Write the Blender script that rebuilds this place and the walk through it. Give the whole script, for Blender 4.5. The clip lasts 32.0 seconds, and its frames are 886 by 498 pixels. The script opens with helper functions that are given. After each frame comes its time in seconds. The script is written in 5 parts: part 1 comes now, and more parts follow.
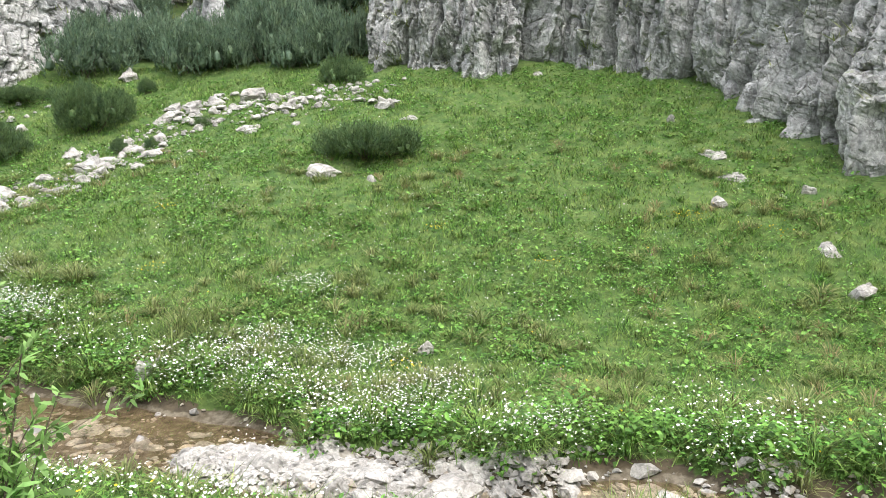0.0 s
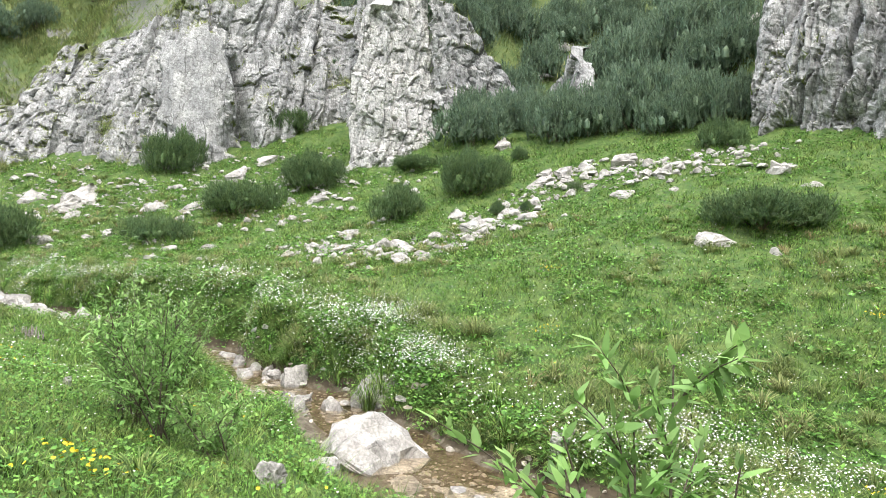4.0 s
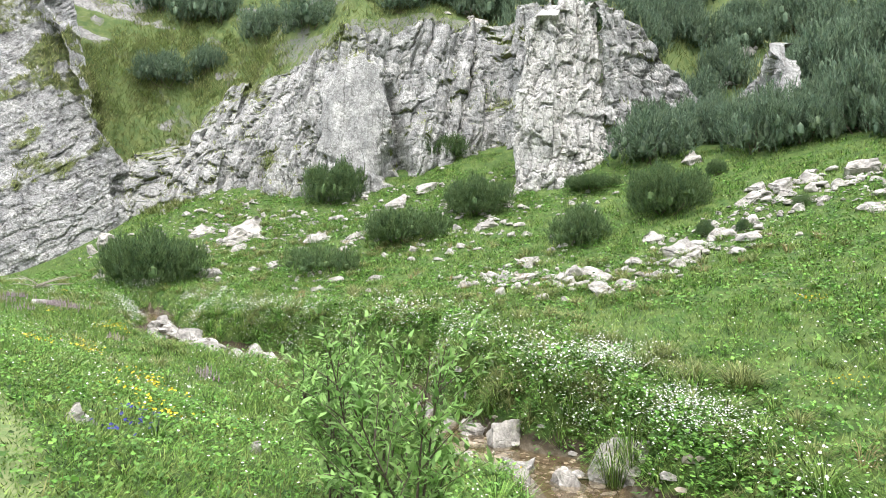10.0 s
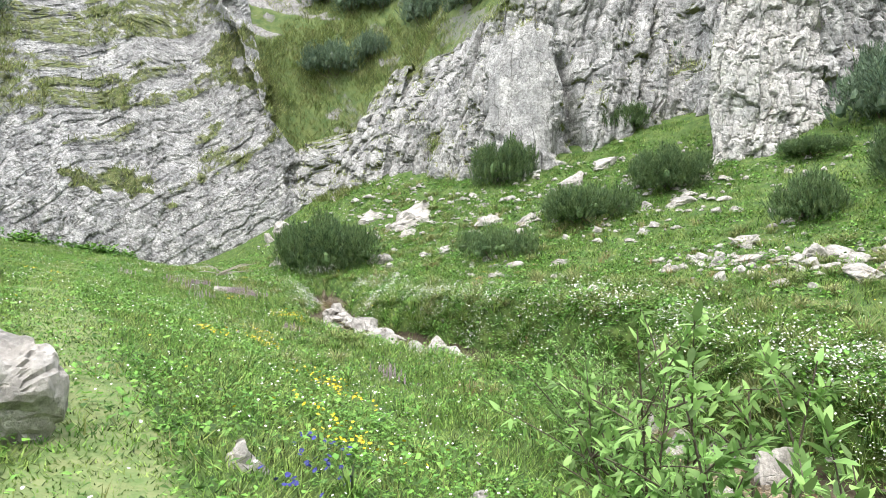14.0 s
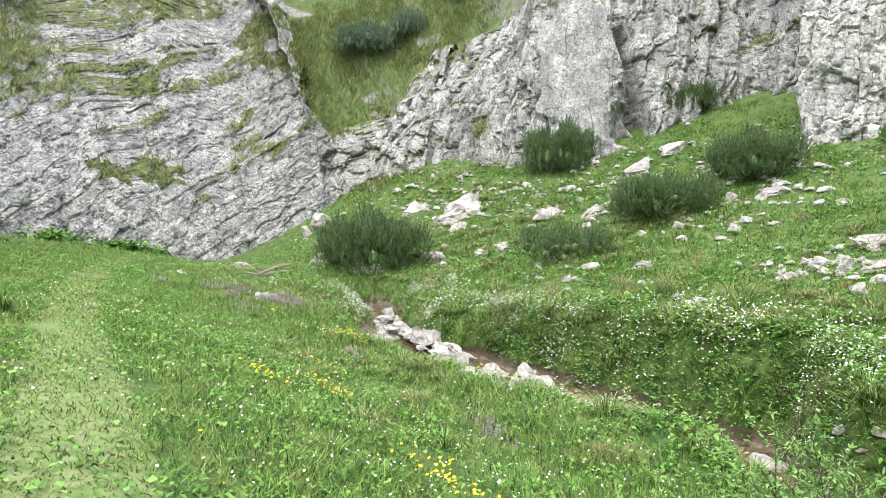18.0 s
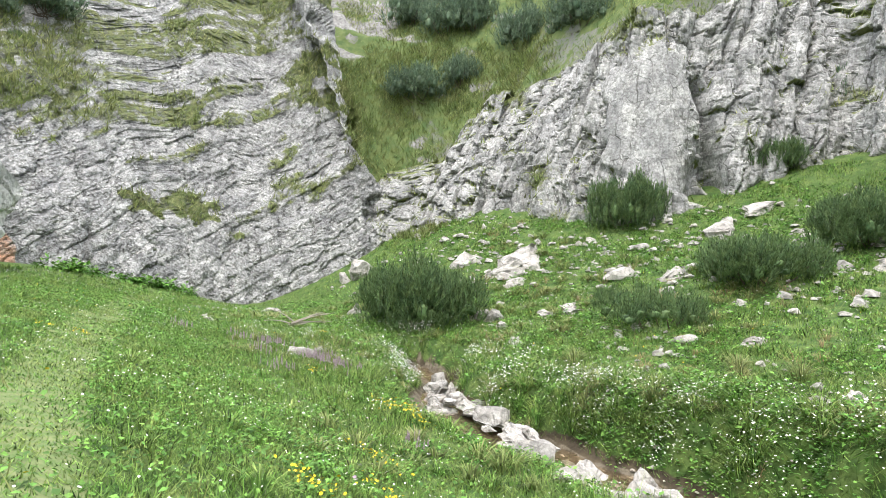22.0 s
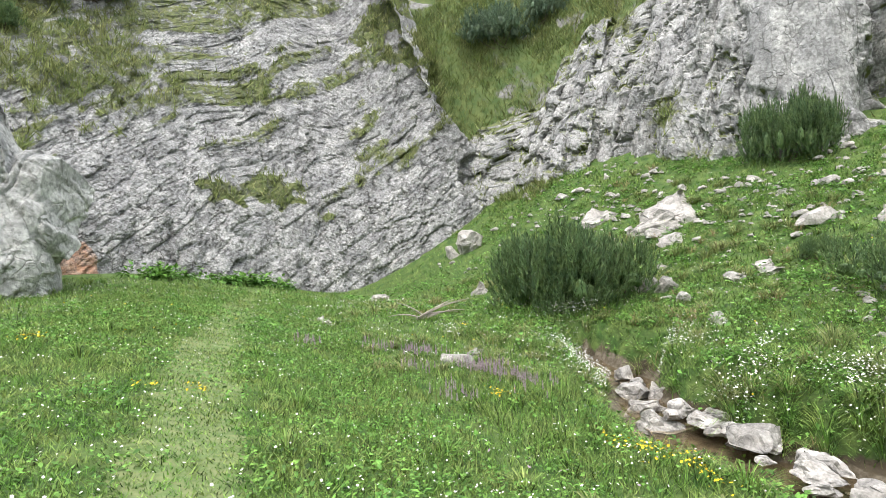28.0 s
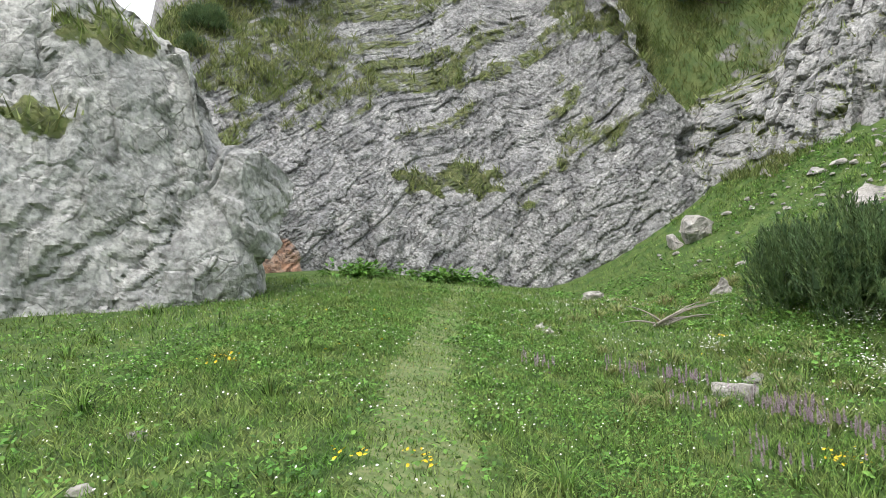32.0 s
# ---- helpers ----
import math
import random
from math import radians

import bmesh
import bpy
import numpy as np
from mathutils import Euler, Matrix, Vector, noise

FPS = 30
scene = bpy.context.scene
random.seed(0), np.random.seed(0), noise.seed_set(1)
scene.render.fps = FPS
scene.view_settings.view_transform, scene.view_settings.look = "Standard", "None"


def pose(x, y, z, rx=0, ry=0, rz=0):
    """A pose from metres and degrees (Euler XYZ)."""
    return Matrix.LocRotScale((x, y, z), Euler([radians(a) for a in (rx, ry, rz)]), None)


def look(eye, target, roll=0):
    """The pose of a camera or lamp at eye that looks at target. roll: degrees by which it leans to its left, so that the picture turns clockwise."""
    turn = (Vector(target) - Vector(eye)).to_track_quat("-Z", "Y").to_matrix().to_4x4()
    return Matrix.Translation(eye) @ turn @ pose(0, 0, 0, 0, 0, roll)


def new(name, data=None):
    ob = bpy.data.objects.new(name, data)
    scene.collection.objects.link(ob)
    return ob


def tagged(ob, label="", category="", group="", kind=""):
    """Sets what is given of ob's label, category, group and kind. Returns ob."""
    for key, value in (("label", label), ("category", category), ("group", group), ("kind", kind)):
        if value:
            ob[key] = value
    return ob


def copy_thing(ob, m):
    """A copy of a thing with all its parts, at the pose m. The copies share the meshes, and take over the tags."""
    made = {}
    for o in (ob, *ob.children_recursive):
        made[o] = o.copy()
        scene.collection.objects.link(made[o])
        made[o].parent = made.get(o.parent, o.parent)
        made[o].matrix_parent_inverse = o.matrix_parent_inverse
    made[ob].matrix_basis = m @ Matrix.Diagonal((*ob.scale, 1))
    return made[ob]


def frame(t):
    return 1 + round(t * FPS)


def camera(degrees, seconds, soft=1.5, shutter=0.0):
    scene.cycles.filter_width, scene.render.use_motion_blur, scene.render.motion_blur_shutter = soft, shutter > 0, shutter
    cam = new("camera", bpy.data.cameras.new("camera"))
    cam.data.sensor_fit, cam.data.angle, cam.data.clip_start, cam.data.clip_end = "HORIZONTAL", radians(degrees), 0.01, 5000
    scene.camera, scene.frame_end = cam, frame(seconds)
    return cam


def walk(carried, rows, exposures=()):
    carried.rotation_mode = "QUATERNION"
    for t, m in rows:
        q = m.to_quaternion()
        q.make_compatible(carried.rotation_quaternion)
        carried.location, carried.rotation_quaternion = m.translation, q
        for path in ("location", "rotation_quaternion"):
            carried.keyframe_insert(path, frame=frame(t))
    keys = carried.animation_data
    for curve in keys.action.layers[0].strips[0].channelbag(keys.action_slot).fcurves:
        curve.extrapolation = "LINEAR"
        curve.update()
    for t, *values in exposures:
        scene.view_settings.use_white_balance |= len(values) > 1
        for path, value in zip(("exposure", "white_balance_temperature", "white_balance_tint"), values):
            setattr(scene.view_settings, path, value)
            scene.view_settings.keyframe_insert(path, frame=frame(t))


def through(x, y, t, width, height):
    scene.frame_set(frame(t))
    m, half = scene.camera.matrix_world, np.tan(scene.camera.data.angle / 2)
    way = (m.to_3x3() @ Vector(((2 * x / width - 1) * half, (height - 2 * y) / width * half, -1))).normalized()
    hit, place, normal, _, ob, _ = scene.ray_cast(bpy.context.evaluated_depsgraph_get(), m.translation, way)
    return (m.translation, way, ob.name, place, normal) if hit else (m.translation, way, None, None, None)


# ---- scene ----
cam = camera(66.7, 32.0, soft=0.6)
PATH = [
    (0, -1.209, -0.439, 1.725, 83.39, 1.16, 3.61),
    (0.5, -1.382, -0.460, 1.656, 82.41, -0.74, 7.33),
    (1, -1.581, -0.361, 1.672, 82.76, -0.80, 11.60),
    (1.5, -1.941, -0.234, 1.721, 82.73, 0.37, 14.87),
    (2, -2.192, -0.136, 1.713, 88.88, -1.00, 18.84),
    (2.5, -2.545, -0.095, 1.722, 86.32, -1.94, 20.84),
    (3, -2.827, -0.034, 1.724, 85.55, -1.22, 26.07),
    (3.5, -3.146, 0.209, 1.756, 85.27, 0.66, 29.39),
    (4, -3.501, 0.334, 1.576, 89.28, -1.59, 30.20),
    (4.5, -3.920, 0.462, 1.583, 89.69, -1.23, 32.34),
    (6.5, -5.106, 1.028, 1.600, 91.31, -0.13, 29.73),
    (7, -5.379, 1.245, 1.525, 91.98, 1.29, 33.65),
    (7.5, -5.517, 1.221, 1.520, 91.06, -0.19, 38.59),
    (8, -5.815, 1.375, 1.445, 91.59, -0.76, 35.93),
    (8.5, -5.988, 1.328, 1.514, 89.79, 0.13, 35.20),
    (9, -6.219, 1.537, 1.384, 91.51, -0.99, 41.20),
    (9.5, -6.478, 1.725, 1.345, 92.53, -0.86, 43.21),
    (10, -6.793, 1.900, 1.329, 91.92, -0.93, 41.61),
    (10.5, -7.147, 2.029, 1.353, 89.97, -1.57, 38.79),
    (11, -7.447, 2.158, 1.314, 90.89, 1.18, 43.46),
    (11.5, -7.837, 2.369, 1.221, 92.15, -0.13, 44.39),
    (12, -8.259, 2.490, 1.195, 94.99, -1.18, 43.82),
    (12.5, -8.478, 2.580, 1.219, 93.66, 0.20, 45.38),
    (13, -8.766, 2.737, 1.218, 92.81, 1.62, 49.38),
    (13.5, -9.058, 2.897, 1.253, 92.03, 1.33, 54.30),
    (14, -9.324, 2.963, 1.225, 90.63, -0.27, 54.82),
    (14.5, -9.781, 3.002, 1.257, 92.25, -1.11, 50.59),
    (15, -9.989, 2.980, 1.273, 92.28, 0.60, 58.82),
    (15.5, -10.415, 2.926, 1.175, 91.08, 0.29, 62.26),
    (17.5, -11.869, 3.320, 1.668, 84.95, 0.63, 56.76),
    (18, -12.106, 3.399, 1.818, 89.13, 0.05, 57.01),
    (18.5, -12.497, 3.550, 1.791, 88.10, 0.33, 52.93),
    (19, -12.740, 3.614, 1.814, 88.85, 0.61, 50.82),
    (19.5, -13.098, 3.707, 1.858, 87.50, 0.59, 58.27),
    (20, -13.441, 3.897, 1.815, 89.94, -2.24, 58.88),
    (20.5, -13.925, 3.829, 1.916, 87.70, -0.75, 50.07),
    (21, -14.309, 3.848, 1.984, 90.21, -0.09, 53.20),
    (21.5, -14.739, 3.835, 1.902, 94.89, -0.87, 60.38),
    (22, -15.238, 4.108, 1.821, 93.66, -3.20, 59.29),
    (22.5, -15.696, 4.041, 1.902, 90.33, -1.40, 57.59),
    (23, -16.098, 4.048, 2.018, 92.75, -0.64, 61.73),
    (23.5, -16.536, 4.134, 1.991, 94.33, 0.26, 65.38),
    (24, -16.927, 4.192, 2.014, 98.46, -0.13, 67.74),
    (24.5, -17.329, 4.144, 1.994, 97.21, -0.53, 68.37),
    (25, -17.798, 4.153, 1.925, 97.37, -0.80, 70.62),
    (25.5, -18.160, 4.468, 1.958, 93.22, 0.39, 70.42),
    (27.5, -19.748, 4.081, 2.225, 91.20, 0.13, 67.76),
    (28, -20.112, 4.063, 2.257, 90.31, 2.45, 64.87),
    (28.5, -20.502, 4.106, 2.311, 90.97, 1.57, 72.65),
    (29, -20.883, 4.211, 2.371, 91.80, -1.37, 78.12),
    (29.5, -21.267, 4.273, 2.394, 92.90, -0.44, 77.21),
    (30, -21.679, 4.260, 2.441, 91.58, 0.86, 73.94),
    (30.5, -22.129, 4.278, 2.414, 95.42, 1.08, 76.89),
    (31, -22.481, 4.224, 2.441, 93.93, 0.89, 78.37),
    (31.5, -22.791, 4.233, 2.408, 93.39, 1.66, 79.74),
    (32, -23.154, 4.133, 2.468, 90.09, 3.45, 80.49),
]
# the film's own exposure drifts: seconds, stops
EXPOSURES = [(0, 1.5), (4, 1.6), (9, 1.6), (15, 1.6), (20, 1.55), (23, 1.5), (24, 1.1), (25, 0.73), (26.5, 1.1), (28, 1.36), (29, 1.01), (30, 0.97), (31, 0.7), (32, 0.98)]
walk(cam, [(t, pose(*p)) for t, *p in PATH], EXPOSURES)

# ---- sky and sun: a bright overcast day in the mountains ----
world = bpy.data.worlds.new("sky")
scene.world = world
world.use_nodes = True
wn = world.node_tree.nodes
sky = wn.new("ShaderNodeTexSky")
sky.sky_type, sky.sun_disc = "NISHITA", False
sky.sun_elevation, sky.sun_rotation = radians(66), radians(140)
sky.air_density, sky.dust_density, sky.ozone_density = 1.0, 5.0, 1.0
cloud = wn.new("ShaderNodeMix")
cloud.data_type = "RGBA"
cloud.inputs[0].default_value, cloud.inputs[7].default_value = 0.7, (8.0, 8.3, 8.6, 1)
world.node_tree.links.new(sky.outputs[0], cloud.inputs[6])
world.node_tree.links.new(cloud.outputs[2], wn["Background"].inputs[0])
wn["Background"].inputs[1].default_value = 0.14
sun = new("sun", bpy.data.lights.new("sun", "SUN"))
sun.data.energy, sun.data.angle, sun.data.color = 1.1, radians(40), (1.0, 0.96, 0.9)
sun.matrix_world = look((math.sin(radians(140)) * 30, math.cos(radians(140)) * 30, 67), (0, 0, 0))

# ---- noise over arrays ----


def lattice(ix, iy, iz, salt=0):
    """A number from 0 to 1 for each cell of a whole-number lattice."""
    h = (ix * 374761393 + iy * 668265263 + iz * 2147483647 + salt * 1274126177) & 0xFFFFFFFF
    h = ((h ^ (h >> 13)) * 1274126177) & 0xFFFFFFFF
    h = ((h ^ (h >> 16)) * 2246822519) & 0xFFFFFFFF
    return ((h ^ (h >> 15)) & 0xFFFFFF) / float(0xFFFFFF)


def smooth(f):
    f = np.clip(f, 0, 1)
    return f * f * (3 - 2 * f)


def value_noise(x, y, z=0.0, salt=0):
    """Smooth noise from -1 to 1."""
    x, y, z = np.broadcast_arrays(np.asarray(x, float), np.asarray(y, float), np.asarray(z, float))
    ix, iy, iz = (np.floor(a).astype(np.int64) for a in (x, y, z))
    fx, fy, fz = smooth(x - ix), smooth(y - iy), smooth(z - iz)
    out = 0.0
    for a in (0, 1):
        for b in (0, 1):
            for c in (0, 1):
                w = (fx if a else 1 - fx) * (fy if b else 1 - fy) * (fz if c else 1 - fz)
                out = out + w * lattice(ix + a, iy + b, iz + c, salt)
    return out * 2 - 1


def fractal(x, y, z=0.0, octaves=4, salt=0):
    out, amp = 0.0, 0.5
    for k in range(octaves):
        out = out + amp * value_noise(x * 2**k, y * 2**k, np.asarray(z) * 2**k, salt + k)
        amp *= 0.5
    return out


def cells(x, y, z, salt=0):
    """The nearest cell's own number (0 to 1) and the gap between the nearest and the second nearest cell."""
    x, y, z = np.broadcast_arrays(np.asarray(x, float), np.asarray(y, float), np.asarray(z, float))
    ix, iy, iz = (np.floor(a).astype(np.int64) for a in (x, y, z))
    near, second, number = np.full(x.shape, 9.0), np.full(x.shape, 9.0), np.zeros(x.shape)
    for a in (-1, 0, 1):
        for b in (-1, 0, 1):
            for c in (-1, 0, 1):
                jx, jy, jz = ix + a, iy + b, iz + c
                d = np.sqrt((jx + lattice(jx, jy, jz, salt) - x) ** 2 + (jy + lattice(jx, jy, jz, salt + 1) - y) ** 2 + (jz + lattice(jx, jy, jz, salt + 2) - z) ** 2)
                closer = d < near
                second = np.where(closer, near, np.minimum(second, d))
                number = np.where(closer, lattice(jx, jy, jz, salt + 3), number)
                near = np.where(closer, d, near)
    return number, second - near


def blocks(u, v, salt=0):
    """Jointed rock: courses of unequal tilted blocks. Gives how far each stands out (about -0.8 to 0.8) and how near the joint is (0 in it)."""
    col = np.floor(u).astype(np.int64)
    fu, own = u - col, lattice(col, col * 0, col * 0, salt)
    w = v * (0.7 + 0.7 * own) + 9 * own
    row = np.floor(w).astype(np.int64)
    fv, flat = w - row, row * 0
    out = lattice(col, row, flat + 1, salt) - 0.5 + 0.8 * (lattice(col, row, flat + 2, salt) - 0.5) * (fu - 0.5) + 0.8 * (lattice(col, row, flat + 3, salt) - 0.5) * (fv - 0.5)
    return out, np.minimum(np.minimum(fu, 1 - fu), np.minimum(fv, 1 - fv))


# ---- the lie of the land ----
# the foot of the cliffs all round the bowl: x, y, height of the rock face, set-back of its top, slope of the hill above
RIM_EAST = [(26.9, -5.5, 12, 3, 0.6), (20.9, 8.5, 12, 3, 0.6), (14.9, 15, 13, 3, 0.6), (11.2, 19.9, 13, 2.5, 0.6), (9.6, 23.3, 13, 2, 0.6), (8.9, 26.8, 13, 1.5, 0.6),
       (6.3, 29.8, 13, 1, 0.6), (2.5, 32.9, 13, 1, 0.6), (-0.5, 31.2, 13, 1.5, 0.6), (-4.3, 32.4, 12, 2, 0.7), (-7.0, 33.0, 8, 2, 0.8), (-9, 33.8, 1, 0.5, 0.85),
       (-15.8, 34.4, 1.5, 0.6, 0.85), (-16.8, 35.6, 4.0, 0.8, 0.85), (-18.4, 38.0, 4.0, 0.9, 0.85), (-19.6, 38.8, 1.5, 0.6, 0.85), (-21.4, 37.8, 4.5, 0.8, 0.85), (-23.3, 36.2, 7.5, 0.8, 0.85), (-23.4, 33.4, 8.8, 0.9, 0.85), (-24.7, 30.1, 9.4, 0.6, 0.85)]
RIM_WEST = [(-26.9, 29.9, 9.4, 0.6, 0.85), (-28.0, 34.9, 9.5, 0.8, 0.85), (-32, 34.8, 9.5, 2, 0.85), (-35.5, 30.6, 10.5, 2, 0.85), (-36.5, 28.4, 11, 1.6, 0.85), (-38.2, 26.9, 11.5, 2, 0.85),
       (-40.6, 25.8, 11, 3, 0.85), (-44.9, 24.8, 9.5, 4.5, 0.9), (-48.2, 22.9, 6, 4.5, 0.95), (-50.3, 23.4, 5.0, 3.0, 1.15), (-51.4, 22.8, 13, 6, 1.1), (-50.4, 20.0, 18, 8, 1.0),
       (-50.4, 17.5, 22, 12, 0.95), (-50.8, 14, 25, 16, 0.95), (-50.3, 10, 25, 18, 0.9), (-48, 5.6, 18, 15, 0.45), (-44.8, 2.6, 9, 8, 0.05), (-39.4, 1.8, 5, 2, 0),
       (-37.6, -1, 8, 3, 0), (-35.5, -5, 10, 3, 0.1), (-33, -12, 10, 3, 0.2), (-25, -25, 10, 3, 0.3)]
RIM = RIM_EAST + RIM_WEST
GX = [-70, -58, -48, -38, -28, -18, -8, 2, 14, 30]
GY = [-30, -10, -2, 4, 9, 14, 19, 24, 29, 36]
GZ = np.array([
    [3.0, 2.5, 2.4, 2.3, 1.6, 1.4, 3.0, 5.5, 8.0, 11.0],
    [3.0, 2.5, 2.3, 2.1, 1.4, 1.2, 3.4, 6.0, 8.0, 11.0],
    [3.0, 2.4, 2.2, 2.0, 1.2, 0.5, 3.0, 6.2, 8.5, 11.0],
    [2.6, 2.0, 1.7, 1.4, 0.6, 0.4, 1.6, 4.3, 6.5, 10.0],
    [2.2, 1.4, 1.0, 0.85, -0.4, -0.3, 1.0, 2.8, 5.2, 9.0],
    [1.6, 0.9, 0.6, 0.4, -1.15, -0.4, 0.7, 2.2, 4.6, 8.0],
    [1.2, 0.5, 0.1, -0.65, -1.85, -1.0, 0.7, 2.6, 5.0, 8.0],
    [1.0, 0.4, 0.1, -1.15, -2.15, -1.8, 0.2, 2.4, 5.0, 8.0],
    [0.6, 0.2, -0.2, -1.2, -2.3, -1.5, 0.8, 3.4, 6.0, 9.0],
    [0.2, -0.3, -0.8, -1.6, -2.4, -1.6, 1.4, 4.0, 7.0, 10.0],
])
# the brook's middle line: x, y, level of the water, half its width
STREAM = [(14, 6.6, -2.6, 0.4), (4, 6.9, -2.45, 0.4), (-1, 7.3, -2.4, 0.45), (-4, 7.9, -2.3, 0.55), (-7, 9.0, -2.2, 0.75), (-9.5, 10.0, -2.1, 0.7), (-11.5, 10.8, -2.05, 0.5), (-14.5, 12.3, -1.95, 0.4), (-18, 13.3, -1.9, 0.4), (-22.5, 14.0, -1.75, 0.85), (-26, 12.75, -1.4, 0.6), (-29.5, 13.1, -1.1, 0.4), (-31, 13.5, -0.95, 0.3), (-32.6, 14.2, -0.85, 0.25), (-34, 14.8, -0.6, 0.1)]
def hermite(f):
    return f * f * (3 - 2 * f)
def base_height(x, y):
    x, y = np.asarray(x, float), np.asarray(y, float)
    gx, gy = np.array(GX, float), np.array(GY, float)
    fx = np.interp(x, gx, np.arange(len(gx))); fy = np.interp(y, gy, np.arange(len(gy)))
    def cubic(f, n):
        i = np.clip(np.floor(f).astype(int), 0, n - 2); t = f - i
        w = [-0.5*t+t*t-0.5*t**3, 1-2.5*t*t+1.5*t**3, 0.5*t+2*t*t-1.5*t**3, -0.5*t*t+0.5*t**3]
        return [np.clip(i + k, 0, n - 1) for k in (-1, 0, 1, 2)], w
    ix, wx = cubic(fx, len(gx)); iy, wy = cubic(fy, len(gy))
    z = 0.0
    for a, u in zip(ix, wx):
        for b, v in zip(iy, wy):
            z = z + u * v * GZ[a, b]
    return z
def meander(x):
    return 0.3 * np.sin(x * 0.95 + 0.6) + 0.16 * np.sin(x * 2.3)
def stream_at(x, y):
    """Distance from the brook's middle line, the water's level and half its width there."""
    x, y = np.asarray(x, float), np.asarray(y, float)
    y = y - meander(x)
    best, level, wide = np.full(x.shape, 1e9), np.zeros(x.shape), np.zeros(x.shape)
    for (x0, y0, z0, w0), (x1, y1, z1, w1) in zip(STREAM, STREAM[1:]):
        dx, dy = x1 - x0, y1 - y0
        k = np.clip(((x - x0) * dx + (y - y0) * dy) / (dx * dx + dy * dy), 0, 1)
        d = np.hypot(x - x0 - k * dx, y - y0 - k * dy)
        level, wide = np.where(d < best, z0 + k * (z1 - z0), level), np.where(d < best, w0 + k * (w1 - w0), wide)
        best = np.minimum(best, d)
    return best, level, wide
def rim_at(x, y):
    """How far a place lies behind the rim (below 0: in front), the face's height there, its set-back and the hill's slope."""
    x, y = np.asarray(x, float), np.asarray(y, float)
    best, total = np.full(x.shape, 1e9), np.zeros(x.shape)
    sums = [np.zeros(x.shape) for _ in range(3)]
    for one, two in zip(RIM, RIM[1:]):
        dx, dy = two[0] - one[0], two[1] - one[1]
        k = np.clip(((x - one[0]) * dx + (y - one[1]) * dy) / (dx * dx + dy * dy), 0, 1)
        d = np.hypot(x - one[0] - k * dx, y - one[1] - k * dy)
        w = 1 / (d + 0.05) ** 4 * math.hypot(dx, dy)
        for n in range(3):
            sums[n] += w * (one[2 + n] + k * (two[2 + n] - one[2 + n]))
        total += w
        best = np.minimum(best, d)
    inside = np.zeros(x.shape, bool)
    for one, two in zip(RIM, RIM[1:] + RIM[:1]):
        inside ^= ((one[1] > y) != (two[1] > y)) & (x < (two[0] - one[0]) * (y - one[1]) / ((two[1] - one[1]) or 1e-9) + one[0])
    return np.where(inside, -best, best), sums[0] / total, sums[1] / total, sums[2] / total
def trodden(x, y):
    """1 on the footpath, 0 off it."""
    mid = np.interp(-np.asarray(x, float), [-10, 0, 8, 14, 24, 32, 40, 48], [-1.2, -0.1, 2.3, 3.6, 4.2, 5.2, 7.0, 9.5])
    return hermite(np.clip((0.9 - np.abs(y - mid)) / 0.7, 0, 1)) * 0.75 * (np.asarray(x) > -46)
def height(x, y):
    z = base_height(x, y)
    d, w, wide = stream_at(x, y)
    near_side = np.asarray(y) < np.interp(-np.asarray(x, float), [-p[0] for p in STREAM], [p[1] for p in STREAM]) + meander(np.asarray(x, float))
    f = hermite(np.clip((d - wide * 0.8) / (np.where(near_side, 2.4, 1.15 + 0.3 * np.sin(1.9 * np.asarray(x)) + 0.25 * np.sin(4.3 * np.asarray(x) + 1)) * np.minimum(1, wide + 0.4)), 0, 1))
    z = np.minimum(z, (w - 0.15) * (1 - f) + z * f)
    x, y = np.asarray(x, float), np.asarray(y, float)
    bar = np.clip(1.15 - np.hypot((x + 3.9) / 2.2, (y - 8.1 + 0.18 * (x + 3.9)) / 0.75), 0, 1)
    z = np.maximum(z, w - 0.15 + 0.27 * hermite(np.minimum(bar * 1.6, 1)) * (bar > 0))
    s, tall, back, hill = rim_at(x, y)
    f = np.clip((s - 2.4) / (back + 0.3), 0, 1) ** 0.83
    above = np.clip(s - back - 2.7, 0, 60)
    lumps = 0.5 * np.sin(x * 0.35 + 0.7 * np.sin(y * 0.3)) * np.sin(y * 0.4 + 0.9 * np.sin(x * 0.22)) * np.clip(above / 3, 0, 1)
    z = z + np.where(s > 0, f * np.maximum(tall - 0.9, 0) + hill * above + lumps, 0)
    # the grassy hillside and the ridge above the rock wall
    flank = 9.1 - 0.565 * (x + 48) + 0.611 * (y - 0.3) + np.clip(y - 13, 0, 99) + 3 * np.clip(x + 46, 0, 99) + 0.5 * np.clip(-64 - x, 0, 25) + 0.25 * np.sin(x * 0.7 + y)
    flank = flank - np.where(x < -50, 2.2 * np.clip(-5.3 - y, 0, 9), 0)
    return np.where((s > 0) & (x < np.where(y > -14, -40, -50)), np.minimum(z, np.maximum(flank, 2.0)), z)


# ---- materials ----


